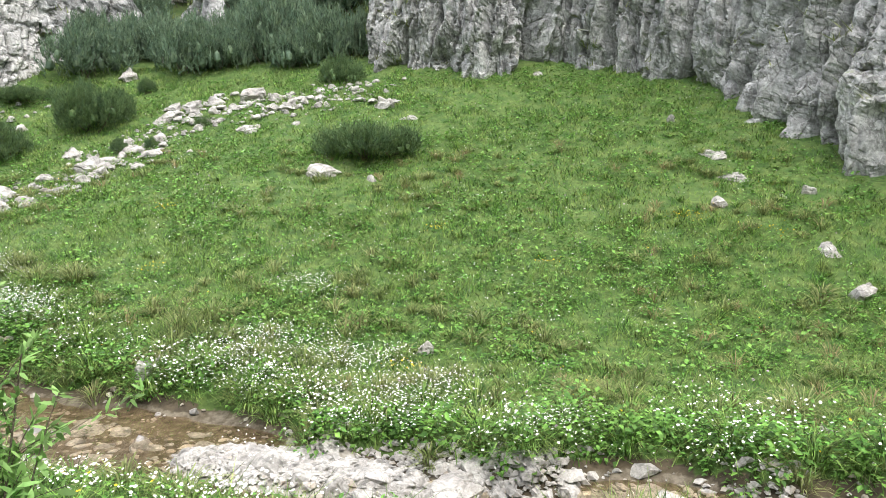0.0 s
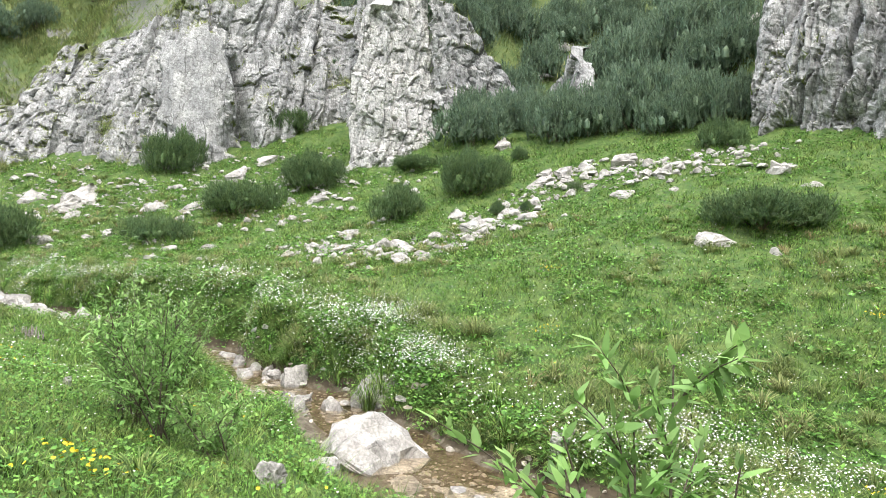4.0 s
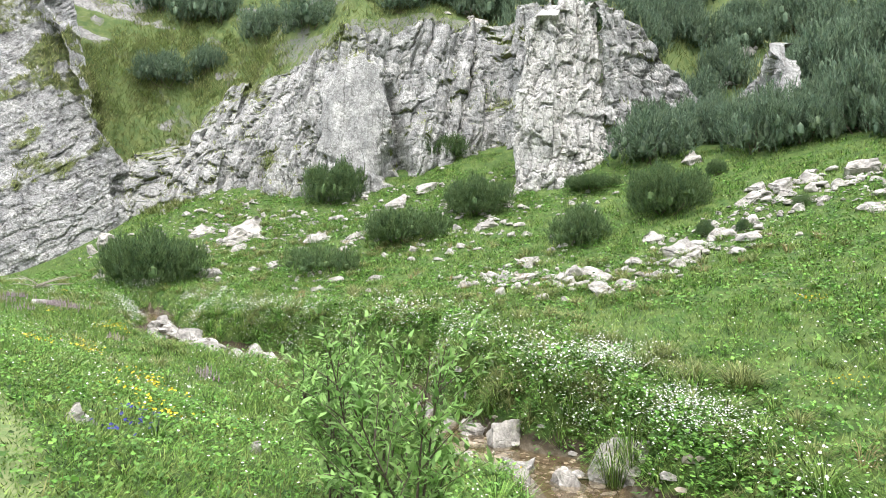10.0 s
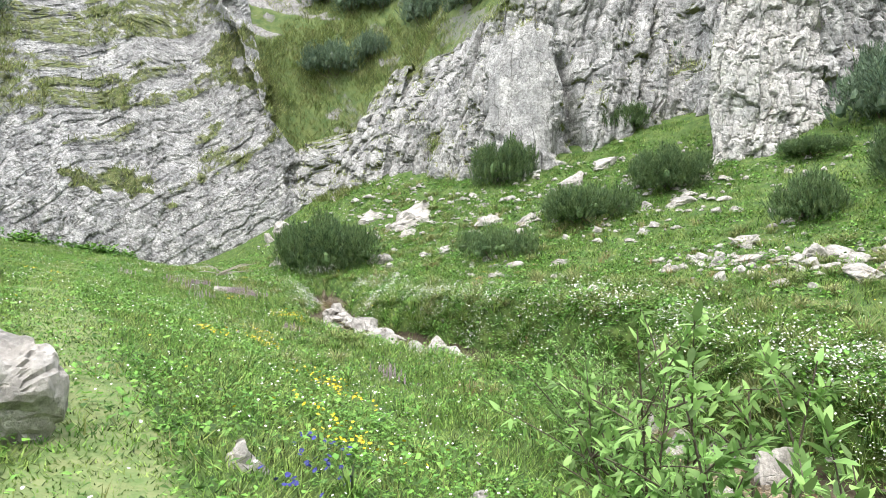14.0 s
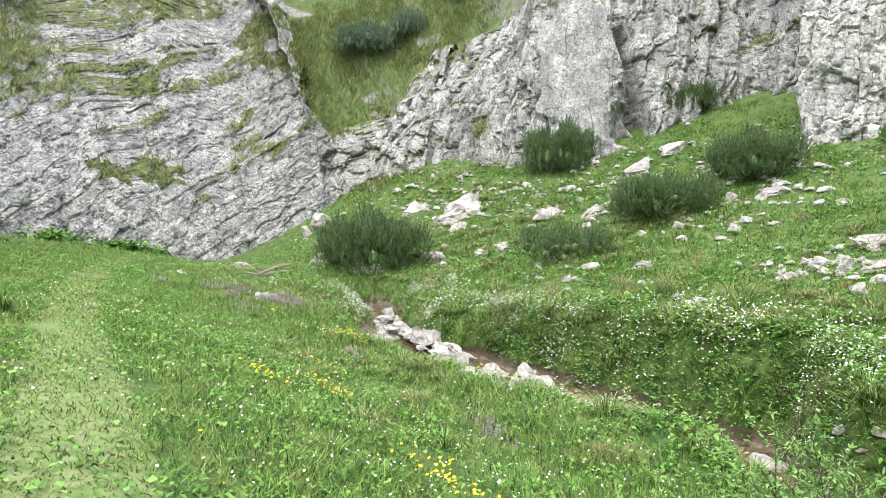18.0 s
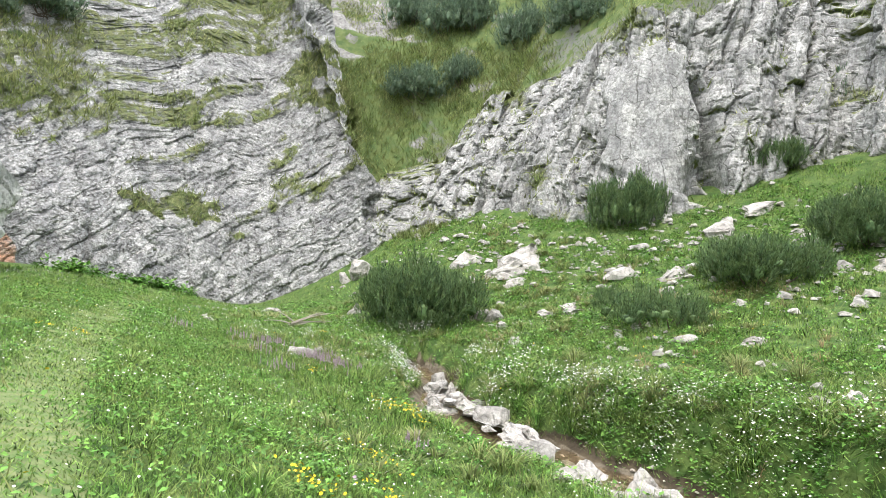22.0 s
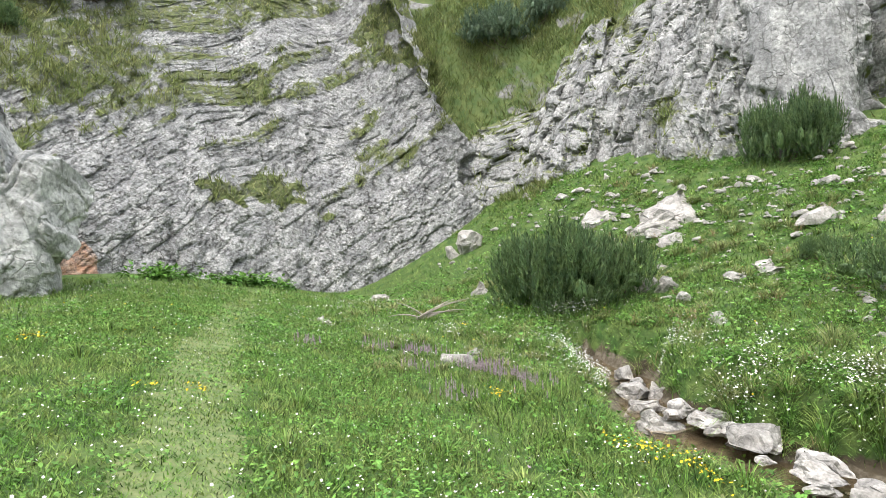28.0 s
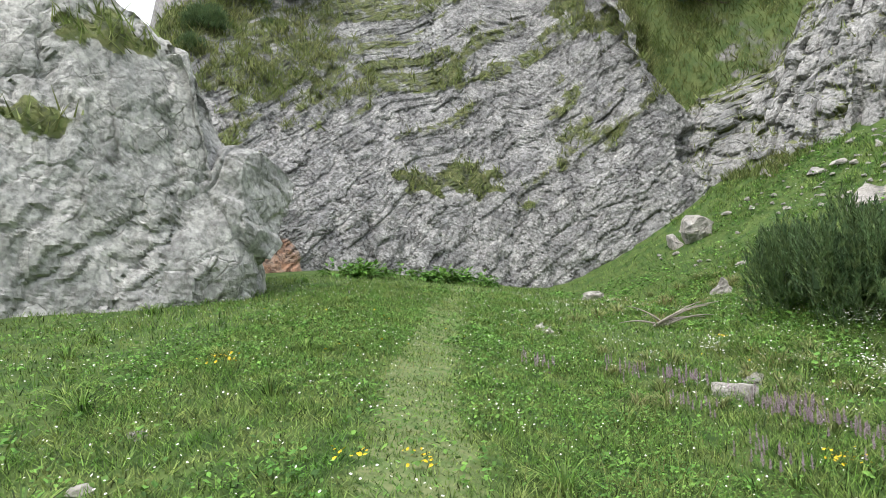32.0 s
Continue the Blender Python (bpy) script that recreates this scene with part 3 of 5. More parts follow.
def cliff(name, points, label, flute=0.0, slant=0.0, block=0.4, size=(1.1, 2.0), strata=0.0, dip=0.5, bands=0.0, turfy=0.3, step=0.08, bulge=0.6, salt=0, ochre=0.0, hollows=(), cap=3.2, grain=0.16, top=0.0, lean=0.0, planes=(), fade=0.0, mat=None, spots=(), keen=0.5, climb=0.0, rise=1.05):
    s, (cx, cy, ch, cb), out = rim_curve(points, step)
    rows = int((max(ch) + 0.75 * climb) / step)
    v = np.linspace(0, 1, rows)[:, None] * (1 + climb * smooth((s[-1] - s - 5) / 9) * smooth((s - 3) / 10) / ch)
    z0 = height(cx, cy) - 0.6
    z = z0 + v * (ch + 0.6 + 1.6 * fractal(s * 0.5, 3.1, octaves=5, salt=salt))
    back = cb * np.minimum(v, 1) ** 1.2 + np.maximum(v - 1, 0) * ch / rise
    x, y = cx - out[:, 0] * back, cy - out[:, 1] * back
    tz, run = z + 0 * x, s + 0 * x
    warp, wiggle = fractal(x * 0.5, y * 0.5, tz * 0.5, 3, salt + 5), fractal(x * 2.4, y * 2.4, tz * 2.4, 3, salt + 6)
    push = bulge * fractal(x * 0.25, y * 0.25, tz * 0.2, 3, salt)
    if flute:
        u = run + slant * tz + 0.5 * warp + 0.1 * wiggle
        f = np.abs(value_noise(u * 0.75, 0.1 * tz, 0, salt + 1)) + 0.55 * np.abs(value_noise(u * 1.7, 0.22 * tz, 0, salt + 2)) + 0.28 * np.abs(value_noise(u * 3.9, 0.5 * tz, 0, salt + 3))
        push = push + flute * ((f + 0.006) ** keen - 0.75)
    if block:
        for k, part_of in ((1.0, 1.0), (2.6, 0.36)):
            num, joint = blocks(k * (run + 0.2 * tz) / size[0] + 0.7 * warp + 0.25 * wiggle * k ** 0.5, k * (tz + lean * run) / size[1] + 0.7 * warp - 0.25 * wiggle * k ** 0.5, salt + 11 + int(k))
            push = push + part_of * block * num - 0.45 * part_of * block * (1 - smooth(joint / 0.12))
    edge = 1 - smooth((run - 0.2 * fade + 1.0 * fade * warp) / fade) if fade else 0.0
    push = push - (1.8 if climb else 0.5) * edge
    band = 0.0
    if strata:
        w = tz - run * dip + 0.15 * warp + 0.4 * fractal(x * 0.12, y * 0.12, tz * 0.12, 2, salt + 8)
        for k, part_of in ((1.0, 1.0), (2.7, 0.4)):
            num, joint = blocks(w * k / 0.95 + 0.1 * wiggle * k ** 0.5, run * k * 0.55 + 0.3 * warp + 0.15 * wiggle, salt + 21 + int(k))
            inside = w * k / 0.95 % 1.0
            push = push + strata * part_of * (num + 0.25 * (0.5 - inside)) - 0.4 * strata * part_of * (1 - smooth(joint / 0.12))
        band = bands * smooth((1.3 * fractal(w * 0.4, run * 0.1, 0, 4, salt + 51) + 0.5 * fractal(w * 1.6, run * 0.5, 0, 3, salt + 52) + 1.2 * (np.minimum(v, 0.55) - 0.45)) / 0.2)
        push = push + 0.14 * band * (1 + wiggle)
    push = push + grain * fractal(x * 2.2, y * 2.2, tz * 2.2, 4, salt + 31) - (0.0 if climb else cap) * smooth((v - 0.95) / 0.05)
    for px, py, half, low, high, lift in planes:
        side = run - s[np.argmin(np.hypot(cx - px, cy - py))] - 0.13 * (tz - low - 3)
        ragged = 0.25 * fractal(tz * 0.8, run * 0.3, 0, 3, salt + 61)
        inside = smooth((half + 2 * ragged - np.abs(side)) / 0.35) * smooth((tz - low - 0.4 * side) / 0.5) * smooth((high - tz - 0.45 * np.abs(side + 0.8) + 2 * ragged) / 0.8)
        gap = np.exp(-(((side + half + 0.35) / 0.28) ** 2)) * smooth((tz - low) / 0.5) * smooth((high - 1.5 - tz) / 1.5)
        push = push * (1 - inside) + inside * (lift + 0.1 * fractal(run * 0.6, tz * 0.5, 0, 4, salt + 62) + 0.25 * value_noise(run * 0.25, tz * 0.2, 0, salt + 63)) - 1.3 * gap
    for hx, hy, hr, low, high, deep in hollows:
        reach = np.maximum(hr * (1.15 - 0.7 * np.clip((tz - low) / (high - low), 0, 1)) + 0.5 * warp + 0.25 * wiggle, 0.15)
        push = push - deep * np.exp(-((x - hx) ** 2 + (y - hy) ** 2) / (reach * reach)) * smooth((tz - low + 0.8 * warp) / 0.6) * smooth((high - tz + 1.5 * warp) / 1.4)
    x, y = x + out[:, 0] * push, y + out[:, 1] * push
    p = np.stack([x, y, tz - (0.0 if climb else 0.6 * cap) * smooth((v - 0.94) / 0.06)], -1)
    ob = mesh_object(name, p.reshape(-1, 3), grid_faces(rows, len(s)), mat or (LAYERED if strata else LIMESTONE), False)
    a, b = np.gradient(p, axis=1), np.gradient(p, axis=0)
    nrm = np.cross(a, b)
    up = np.abs(nrm[..., 2]) / (np.linalg.norm(nrm, axis=-1) + 1e-9)
    green = np.clip(0.45 * edge + band * (0.75 + 0.5 * wiggle) + smooth((up - 0.45) / 0.4) * min(0.5, turfy * 4) * (0.4 if climb else 1.0) + top * smooth((v - 0.7) / 0.3) + (0.12 * smooth((v - 0.45) / 0.5) * (0.4 + wiggle + 1.2 * fractal(x * 0.3, y * 0.3, tz * 0.3, 3, salt + 71)) if climb else 0) + turfy * (0.4 + fractal(x * 0.35, y * 0.35, tz * 0.5, 4, salt + 41) * 2.2), 0, 1)
    for px, py, pz, reach in spots:
        green = np.maximum(green, 0.85 * smooth((reach * (1 + 0.8 * wiggle) - np.sqrt((x - px) ** 2 + (0.6 * (y - py)) ** 2 + (tz - pz) ** 2)) / (0.5 * reach)))
    mask(ob, "turf", green)
    mask(ob, "ochre", ochre * smooth((1.1 - np.hypot(x + 46.9, y - 2.4)) / 0.7) * smooth((3.6 - tz) / 0.7))
    some = (green > 0.5) & (rng.uniform(size=green.shape) < 0.1)
    LEDGES.append((p + 0.12 * np.stack([out[:, 0] + 0 * x, out[:, 1] + 0 * x, 0 * x], -1))[some])
    return tagged(ob, label, "cliff", kind="structure")

cliff("cliff_right", RIM[0:11], "pale grey fluted limestone cliff with dark hollows", flute=3.1, keen=0.32, slant=0.12, block=0.4, size=(0.7, 3.4), grain=0.1, turfy=0.12, salt=1, hollows=[(1.2, 32.0, 1.1, 4, 10.5, 1.9), (4.6, 29.8, 0.7, 4, 9, 1.6), (6.9, 27.9, 1.2, 3, 6.3, 1.9), (-3.2, 31.4, 0.6, 5, 9, 1.5)])
cliff("cliff_rib", RIM[12:19], "low grey limestone rib among dwarf pines", block=0.45, flute=0.4, turfy=0.12, salt=2, cap=0.6)
cliff("cliff_pillar", RIM[18:22], "blocky limestone pillar, brightened in colour, standing out of the slope", block=0.34, size=(0.9, 1.7), flute=0.45, slant=0.1, grain=0.09, turfy=0.03, salt=3, cap=1.2, step=0.06, mat=LIT_PILLAR)
cliff("cliff_slab", RIM[21:30], "grey fissured limestone cliff with grassy ledges", flute=1.1, slant=0.15, block=0.34, size=(1.0, 2.6), grain=0.1, turfy=0.34, salt=4, hollows=[(-35.6, 30.0, 0.7, 6, 12, 1.6), (-28.4, 34.6, 0.8, 6, 16, 1.6)], top=0.15, planes=[(-37.2, 28.0, 2.6, 7.0, 15.0, 0.22)])
cliff("cliff_wall", [(-53.4, 24.4, 5, 4), (-51.6, 22.6, 7.5, 4)] + RIM[31:36] + [(-45.4, 0.8, 9, 8)], "leaning layered grey limestone wall with grass on its ledges", block=0.17, size=(1.7, 1.2), lean=0.6, fade=4.0, climb=24, strata=0.09, bulge=0.4, dip=-0.6, bands=0.65, spots=[(-55.5, 20.5, 13.5, 2.2), (-54.2, 22.0, 11.0, 1.6), (-57.0, 17.5, 16.0, 2.2), (-53.2, 22.8, 8.5, 1.1), (-52.2, 8.4, 5.6, 1.1), (-52.8, 10.4, 5.8, 1.3), (-52.0, 14.0, 6.4, 0.8)], turfy=0.11, salt=5, ochre=1.0, top=0.04, step=0.08, hollows=[(-50.4, 19.0, 1.2, 5.3, 5.9, 0.9), (-50.6, 16.5, 1.6, 2.2, 2.7, 0.5)])
cliff("cliff_gully", [(-45.9, 23.9, 9, 5), (-48.3, 22.3, 8, 5), (-49.9, 21.3, 5.5, 4), (-50.7, 19.4, 4.5, 3)], "broken blocky limestone steps at the foot of the grassy gully", block=0.4, size=(0.9, 1.3), flute=0.5, slant=0.3, turfy=0.24, salt=9, cap=1.0, top=0.3, grain=0.1)
cliff("cliff_left", [(-46.0, 1.4, 7.5, 3), (-41.3, 2.6, 5.5, 2), (-39.2, 2.0, 6.0, 2)] + RIM[38:42], "massive rounded pale limestone buttress", cap=0.5, step=0.07, block=0.2, size=(2.4, 3.2), lean=0.7, flute=0.1, slant=0.5, bulge=1.2, grain=0.09, mat=PALE_LIFTED_ROCK, spots=[(-38.6, -1.7, 5.6, 0.6), (-39.6, -0.6, 7.8, 0.8), (-38.2, -3.2, 6.8, 0.7)], turfy=0.0, salt=6, top=0.4)


# ---- water ----
def ribbon(name, mat, wide, lift):
    pts = np.array(STREAM)
    run = np.r_[0, np.cumsum(np.hypot(*np.diff(pts[:, :2], axis=0).T))]
    s = np.linspace(0, run[-1], 420)
    x, y, z, half = (np.interp(s, run, pts[:, k]) for k in range(4))
    y = y + meander(x)
    tx, ty = np.gradient(x), np.gradient(y)
    n = np.hypot(tx, ty)
    u = np.linspace(-1, 1, 9)[:, None]
    p = np.stack([x - ty / n * u * half * wide, y + tx / n * u * half * wide, z + lift + 0 * u], -1)
    return mesh_object(name, p.reshape(-1, 3), grid_faces(9, len(s)), mat)


WATER = bpy.data.materials.new("brook_water")
WATER.use_nodes = True
shine = WATER.node_tree.nodes["Principled BSDF"]
for key, value in (("Base Color", (0.8, 0.68, 0.5, 1)), ("Roughness", 0.03), ("IOR", 1.33), ("Transmission Weight", 1.0)):
    shine.inputs[key].default_value = value
ripple, swell = WATER.node_tree.nodes.new("ShaderNodeTexNoise"), WATER.node_tree.nodes.new("ShaderNodeBump")
ripple.inputs["Scale"].default_value, ripple.inputs["Detail"].default_value = 7.0, 3.0
swell.inputs["Strength"].default_value, swell.inputs["Distance"].default_value = 0.25, 0.03
WATER.node_tree.links.new(ripple.outputs["Fac"], swell.inputs["Height"])
WATER.node_tree.links.new(swell.outputs[0], shine.inputs["Normal"])
water = ribbon("water", WATER, 1.5, 0.0)
water.visible_shadow = False
tagged(water, "shallow clear brown water of a narrow brook", "water", kind="structure")

# ---- builders of things ----


def place_z(x, y):
    return float(height(np.array([x]), np.array([y]))[0])


def rock_mesh(name, salt, cuts=9, rough=0.06, mat=None, detail=3, box=1.0, low=0.3, foot=0.15):
    """An angular boulder of about unit size: a ball (or, with a small box, a rounded block) with flat cuts, cracks and pitting."""
    bm = bmesh.new()
    bmesh.ops.create_icosphere(bm, subdivisions=detail, radius=1.0)
    co = np.array([v.co for v in bm.verts])
    co = np.sign(co) * np.abs(co) ** box
    r = np.random.default_rng(salt)
    for _ in range(cuts):
        n = r.normal(size=3)
        n /= np.linalg.norm(n)
        over = np.maximum(co @ n - r.uniform(low, 0.85), 0)
        co -= over[:, None] * n
    if foot:
        co[:, :2] /= np.abs(co[:, :2]).max(0)
        co[:, 2] = np.maximum(np.where(co[:, 2] > 0, co[:, 2] * 0.8 / co[:, 2].max(), co[:, 2]), -0.4)
        co[:, :2] *= (1 + foot * np.clip(0.35 - co[:, 2], 0, 1))[:, None]
    n = co / np.linalg.norm(co, axis=1)[:, None]
    bend = 0.5 * fractal(co[:, 0] * 1.5, co[:, 1] * 1.5, co[:, 2] * 1.5, 2, salt + 3)
    num, joint = blocks(co[:, 0] * 1.1 + co[:, 1] * 0.8 + bend, co[:, 2] * 2.2 + bend, salt)
    bumpy = fractal(co[:, 0] * 2.2, co[:, 1] * 2.2, co[:, 2] * 2.2, 5, salt) * rough * 2.6 + rough * (1.4 * num - 0.8 * (1 - smooth(joint / 0.06)))
    co += n * bumpy[:, None]
    for v, c in zip(bm.verts, co):
        v.co = c
    me = bpy.data.meshes.new(name)
    bm.to_mesh(me)
    bm.free()
    me.polygons.foreach_set("use_smooth", np.zeros(len(me.polygons), bool))
    me.materials.append(mat or STONE)
    return me


ROCK_MESHES = [rock_mesh("rock", 100 + k, 22 + k % 6, 0.12, detail=4, low=0.22, box=0.85) for k in range(8)]
COUNT = [0]


def rock(x, y, w, h, label, group="", name="rock", deep=0.85, sink=0.3, z=None, turn=None):
    COUNT[0] += 1
    ob = new(name, ROCK_MESHES[COUNT[0] % 8])
    lean = Matrix()
    if z is None:
        z = place_z(x, y)
        lean = Vector((z - place_z(x + 0.4, y), z - place_z(x, y + 0.4), 0.4)).to_track_quat("Z", "Y").to_matrix().to_4x4()
    ob.matrix_world = Matrix.Translation((x, y, z + h * (0.2 - sink * 0.5) - 0.05)) @ lean @ Matrix.Rotation(turn if turn is not None else COUNT[0] * 2.4, 4, "Z") @ Matrix.Diagonal((w * 0.48, w * 0.5 * deep, h * 1.0, 1))
    return tagged(ob, label, "rock", group)


def tubes(lines, sides=5):
    """Verts and faces of tapering tubes: each line is (points, radius at the foot, radius at the tip)."""
    verts, faces, base = [], [], 0
    for pts, r0, r1 in lines:
        pts = np.asarray(pts, float)
        t = np.gradient(pts, axis=0)
        t /= np.linalg.norm(t, axis=1)[:, None] + 1e-9
        a = np.cross(t, (0.3, 0.5, 0.81))
        a /= np.linalg.norm(a, axis=1)[:, None] + 1e-9
        b = np.cross(t, a)
        rad = np.linspace(r0, r1, len(pts))[:, None, None]
        ang = np.arange(sides) * 2 * math.pi / sides
        ring = pts[:, None] + rad * (a[:, None] * np.cos(ang)[:, None] + b[:, None] * np.sin(ang)[:, None])
        verts.append(ring.reshape(-1, 3))
        for i in range(len(pts) - 1):
            for k in range(sides):
                faces.append((base + i * sides + k, base + i * sides + (k + 1) % sides, base + (i + 1) * sides + (k + 1) % sides, base + (i + 1) * sides + k))
        base += len(pts) * sides
    return np.concatenate(verts), np.array(faces)


def bent(foot, tip, sag, n=6):
    k = np.linspace(0, 1, n)[:, None]
    return np.asarray(foot) * (1 - k) + np.asarray(tip) * k + np.array((0, 0, 1)) * (k * (1 - k) * 4 * sag)


def spikes(at, way, long, wide):
    """Thin three-cornered needles or blades: from at along way."""
    side = np.cross(way, rng.normal(size=way.shape))
    side /= np.linalg.norm(side, axis=1)[:, None] + 1e-9
    v = np.stack([at - side * wide[:, None], at + side * wide[:, None], at + way * long[:, None]], 1)
    return v.reshape(-1, 3), np.arange(len(at) * 3).reshape(-1, 3)


def ball_mesh(detail):
    bm = bmesh.new()
    bmesh.ops.create_icosphere(bm, subdivisions=detail, radius=1.0)
    out = np.array([v.co for v in bm.verts]), np.array([[v.index for v in f.verts] for f in bm.faces])
    bm.free()
    return out


CORE = ball_mesh(1)


def pine_parts(salt, wide, tall, shoots, needles=12, sparse=False, fat=1.0, core_size=0.4):
    """A dwarf mountain pine: lobes of upright needled shoots over low bent limbs. Gives the meshes of limbs and crown."""
    r = np.random.default_rng(salt)
    lobes = []
    for k in range(38):
        a, d = r.uniform(0, 2 * math.pi), math.sqrt(r.uniform(0, 1)) * 0.8
        lobes.append((math.cos(a) * d * wide / 2, math.sin(a) * d * wide / 2, tall * r.uniform(0.28, 0.6) * (1 - 0.45 * d), r.uniform(0.13, 0.24) * wide / 2 + 0.1, tall * r.uniform(0.22, 0.42)))
    lobes = np.array(lobes)
    pick = r.integers(0, len(lobes), shoots)
    n = r.normal(size=(shoots, 3))
    n[:, 2] = np.where(n[:, 2] < -0.9, -n[:, 2], n[:, 2])
    n /= np.linalg.norm(n, axis=1)[:, None]
    c = lobes[pick]
    depth = r.uniform(0.4, 1.05, shoots)[:, None] ** (1.0 if sparse else 0.45)
    at = c[:, :3] + n * np.stack([c[:, 3], c[:, 3], c[:, 4]], 1) * depth
    at[:, 2] = np.maximum(at[:, 2], 0.04 * tall)
    way = n * 0.4 + np.array((0, 0, 0.8)) + r.normal(size=n.shape) * 0.16
    way /= np.linalg.norm(way, axis=1)[:, None]
    length = r.uniform(0.16, 0.42, shoots) * fat ** 0.5
    k = np.tile(np.linspace(0.0, 1.0, needles), shoots)
    foot = np.repeat(at, needles, 0) + np.repeat(way, needles, 0) * (k * np.repeat(length, needles))[:, None]
    spread = r.normal(size=foot.shape)
    go = np.repeat(way, needles, 0) * 1.0 + spread / np.linalg.norm(spread, axis=1)[:, None] * 0.6
    go /= np.linalg.norm(go, axis=1)[:, None]
    cv, cf = spikes(foot, go, r.uniform(0.07, 0.12, len(foot)) * fat, np.full(len(foot), 0.0125) * fat)
    ball, tri = CORE
    for lobe in lobes:
        wob = core_size * (1 + 0.5 * fractal(ball[:, 0] * 2 + lobe[0], ball[:, 1] * 2, ball[:, 2] * 2, 2, salt))[:, None]
        core = lobe[:3] + ball * (lobe[3], lobe[3], lobe[4]) * wob
        core[:, 2] = np.maximum(core[:, 2], -0.05)
        cf = np.concatenate([cf, tri + len(cv)])
        cv = np.concatenate([cv, core])
    crown = cv, cf
    lines = []
    for lobe in lobes:
        foot0 = (r.normal() * 0.08 * wide, r.normal() * 0.08 * wide, -0.05)
        lines.append((bent(foot0, lobe[:3] + (0, 0, lobe[4] * 0.3), -0.12 * tall), 0.035, 0.012))
    return crown, tubes(lines[:12], 4)


def pine(name, salt, wide, tall, shoots, needles=12, sparse=False, mat=None, fat=1.0):
    (cv, cf), (tv, tf) = pine_parts(salt, wide, tall, shoots, needles, sparse, fat, 0.36 if fat > 1.8 else 0.3)
    root = new(name)
    mesh_object("crown", cv, cf, mat or NEEDLE, False, root)
    mesh_object("trunk", tv, tf, BARK, True, root)
    return root


def grass(name, x, y, tall, wide, mat, label, segments=2, lean=0.45, kind="stuff", foot=None, category="grass"):
    """Blades of grass standing on the ground at x, y."""
    n = len(x)
    z = height(x, y) - 0.02 if foot is None else foot
    a = rng.uniform(0, 2 * math.pi, n)
    bend = tall * rng.uniform(0.1, 1.0, n) * lean * 2
    dx, dy = np.cos(a) * bend, np.sin(a) * bend
    b = a + math.pi / 2 + rng.normal(size=n) * 0.6
    sx, sy = np.cos(b) * wide / 2, np.sin(b) * wide / 2
    p = np.stack([x, y, z], -1)
    s = np.stack([sx, sy, 0 * sx], -1)
    tip = p + np.stack([dx, dy, tall], -1)
    if segments == 1:
        v = np.stack([p - s, p + s, tip], 1)
        f = np.arange(n * 3).reshape(-1, 3)
    else:
        mid = p + np.stack([dx * 0.3, dy * 0.3, tall * 0.6], -1)
        v = np.stack([p - s, p + s, mid - s * 0.8, mid + s * 0.8, tip], 1)
        o = np.arange(n)[:, None] * 5
        f = np.concatenate([o + (0, 1, 2), o + (1, 3, 2), o + (2, 3, 4)])
    ob = mesh_object(name, v.reshape(-1, 3), f, mat, False)
    return tagged(ob, label, category, kind=kind)


def heads(name, x, y, z, size, mat, label, petals=6, category="flower", tilt=0.5, stem=True):
    """Many small flower heads, each a shallow cup of petals round a middle point, on thin stalks."""
    n = len(x)
    nz = np.stack([rng.normal(size=n) * tilt, rng.normal(size=n) * tilt, np.ones(n)], 1)
    nz /= np.linalg.norm(nz, axis=1)[:, None]
    ax = np.cross(nz, (0.31, 0.95, 0.1))
    ax /= np.linalg.norm(ax, axis=1)[:, None]
    ay = np.cross(nz, ax)
    ang = np.arange(petals) * 2 * math.pi / petals
    c = np.stack([x, y, z], 1)
    ring = c[:, None] + size[:, None, None] * (ax[:, None] * np.cos(ang)[:, None] + ay[:, None] * np.sin(ang)[:, None] + 0.25 * nz[:, None])
    v = np.concatenate([c[:, None], ring], 1).reshape(-1, 3)
    o = np.arange(n)[:, None] * (petals + 1)
    f = np.concatenate([o + (0, 1 + k, 1 + (k + 1) % petals) for k in range(petals)])
    return tagged(mesh_object(name, v, f, mat, False), label, category, kind="stuff")


# ---- rocks ----
PALE = "pale weathered limestone rock half sunk in the meadow"
for x, y, w, h in [(-38.93, 21.77, 2.84, 1.11), (-25.64, 19.42, 0.93, 0.4), (-22.42, 20.24, 0.71, 0.25), (-19.74, 20.57, 1.25, 0.31), (-18.22, 21.04, 0.83, 0.76), (-16.37, 19.63, 1.4, 0.48), (-20.79, 22.4, 1.27, 0.59), (-16.84, 22.56, 0.96, 0.57), (-15.63, 23.44, 1.71, 0.84), (-31.4, 23.35, 1.72, 0.5), (-32.85, 27.42, 1.93, 0.75), (-32.55, 29.34, 1.74, 0.64), (-25.73, 25.8, 1.36, 0.52), (-33.32, 18.93, 0.83, 0.42), (-33.04, 19.8, 0.84, 0.47), (-34.74, 17.83, 0.94, 0.94), (-41.91, 20.91, 1.92, 0.7), (-19.57, 16.71, 0.54, 0.37)]:
    rock(x, y, w, h * 0.62, PALE, "scree rocks below the cliff", sink=0.3)
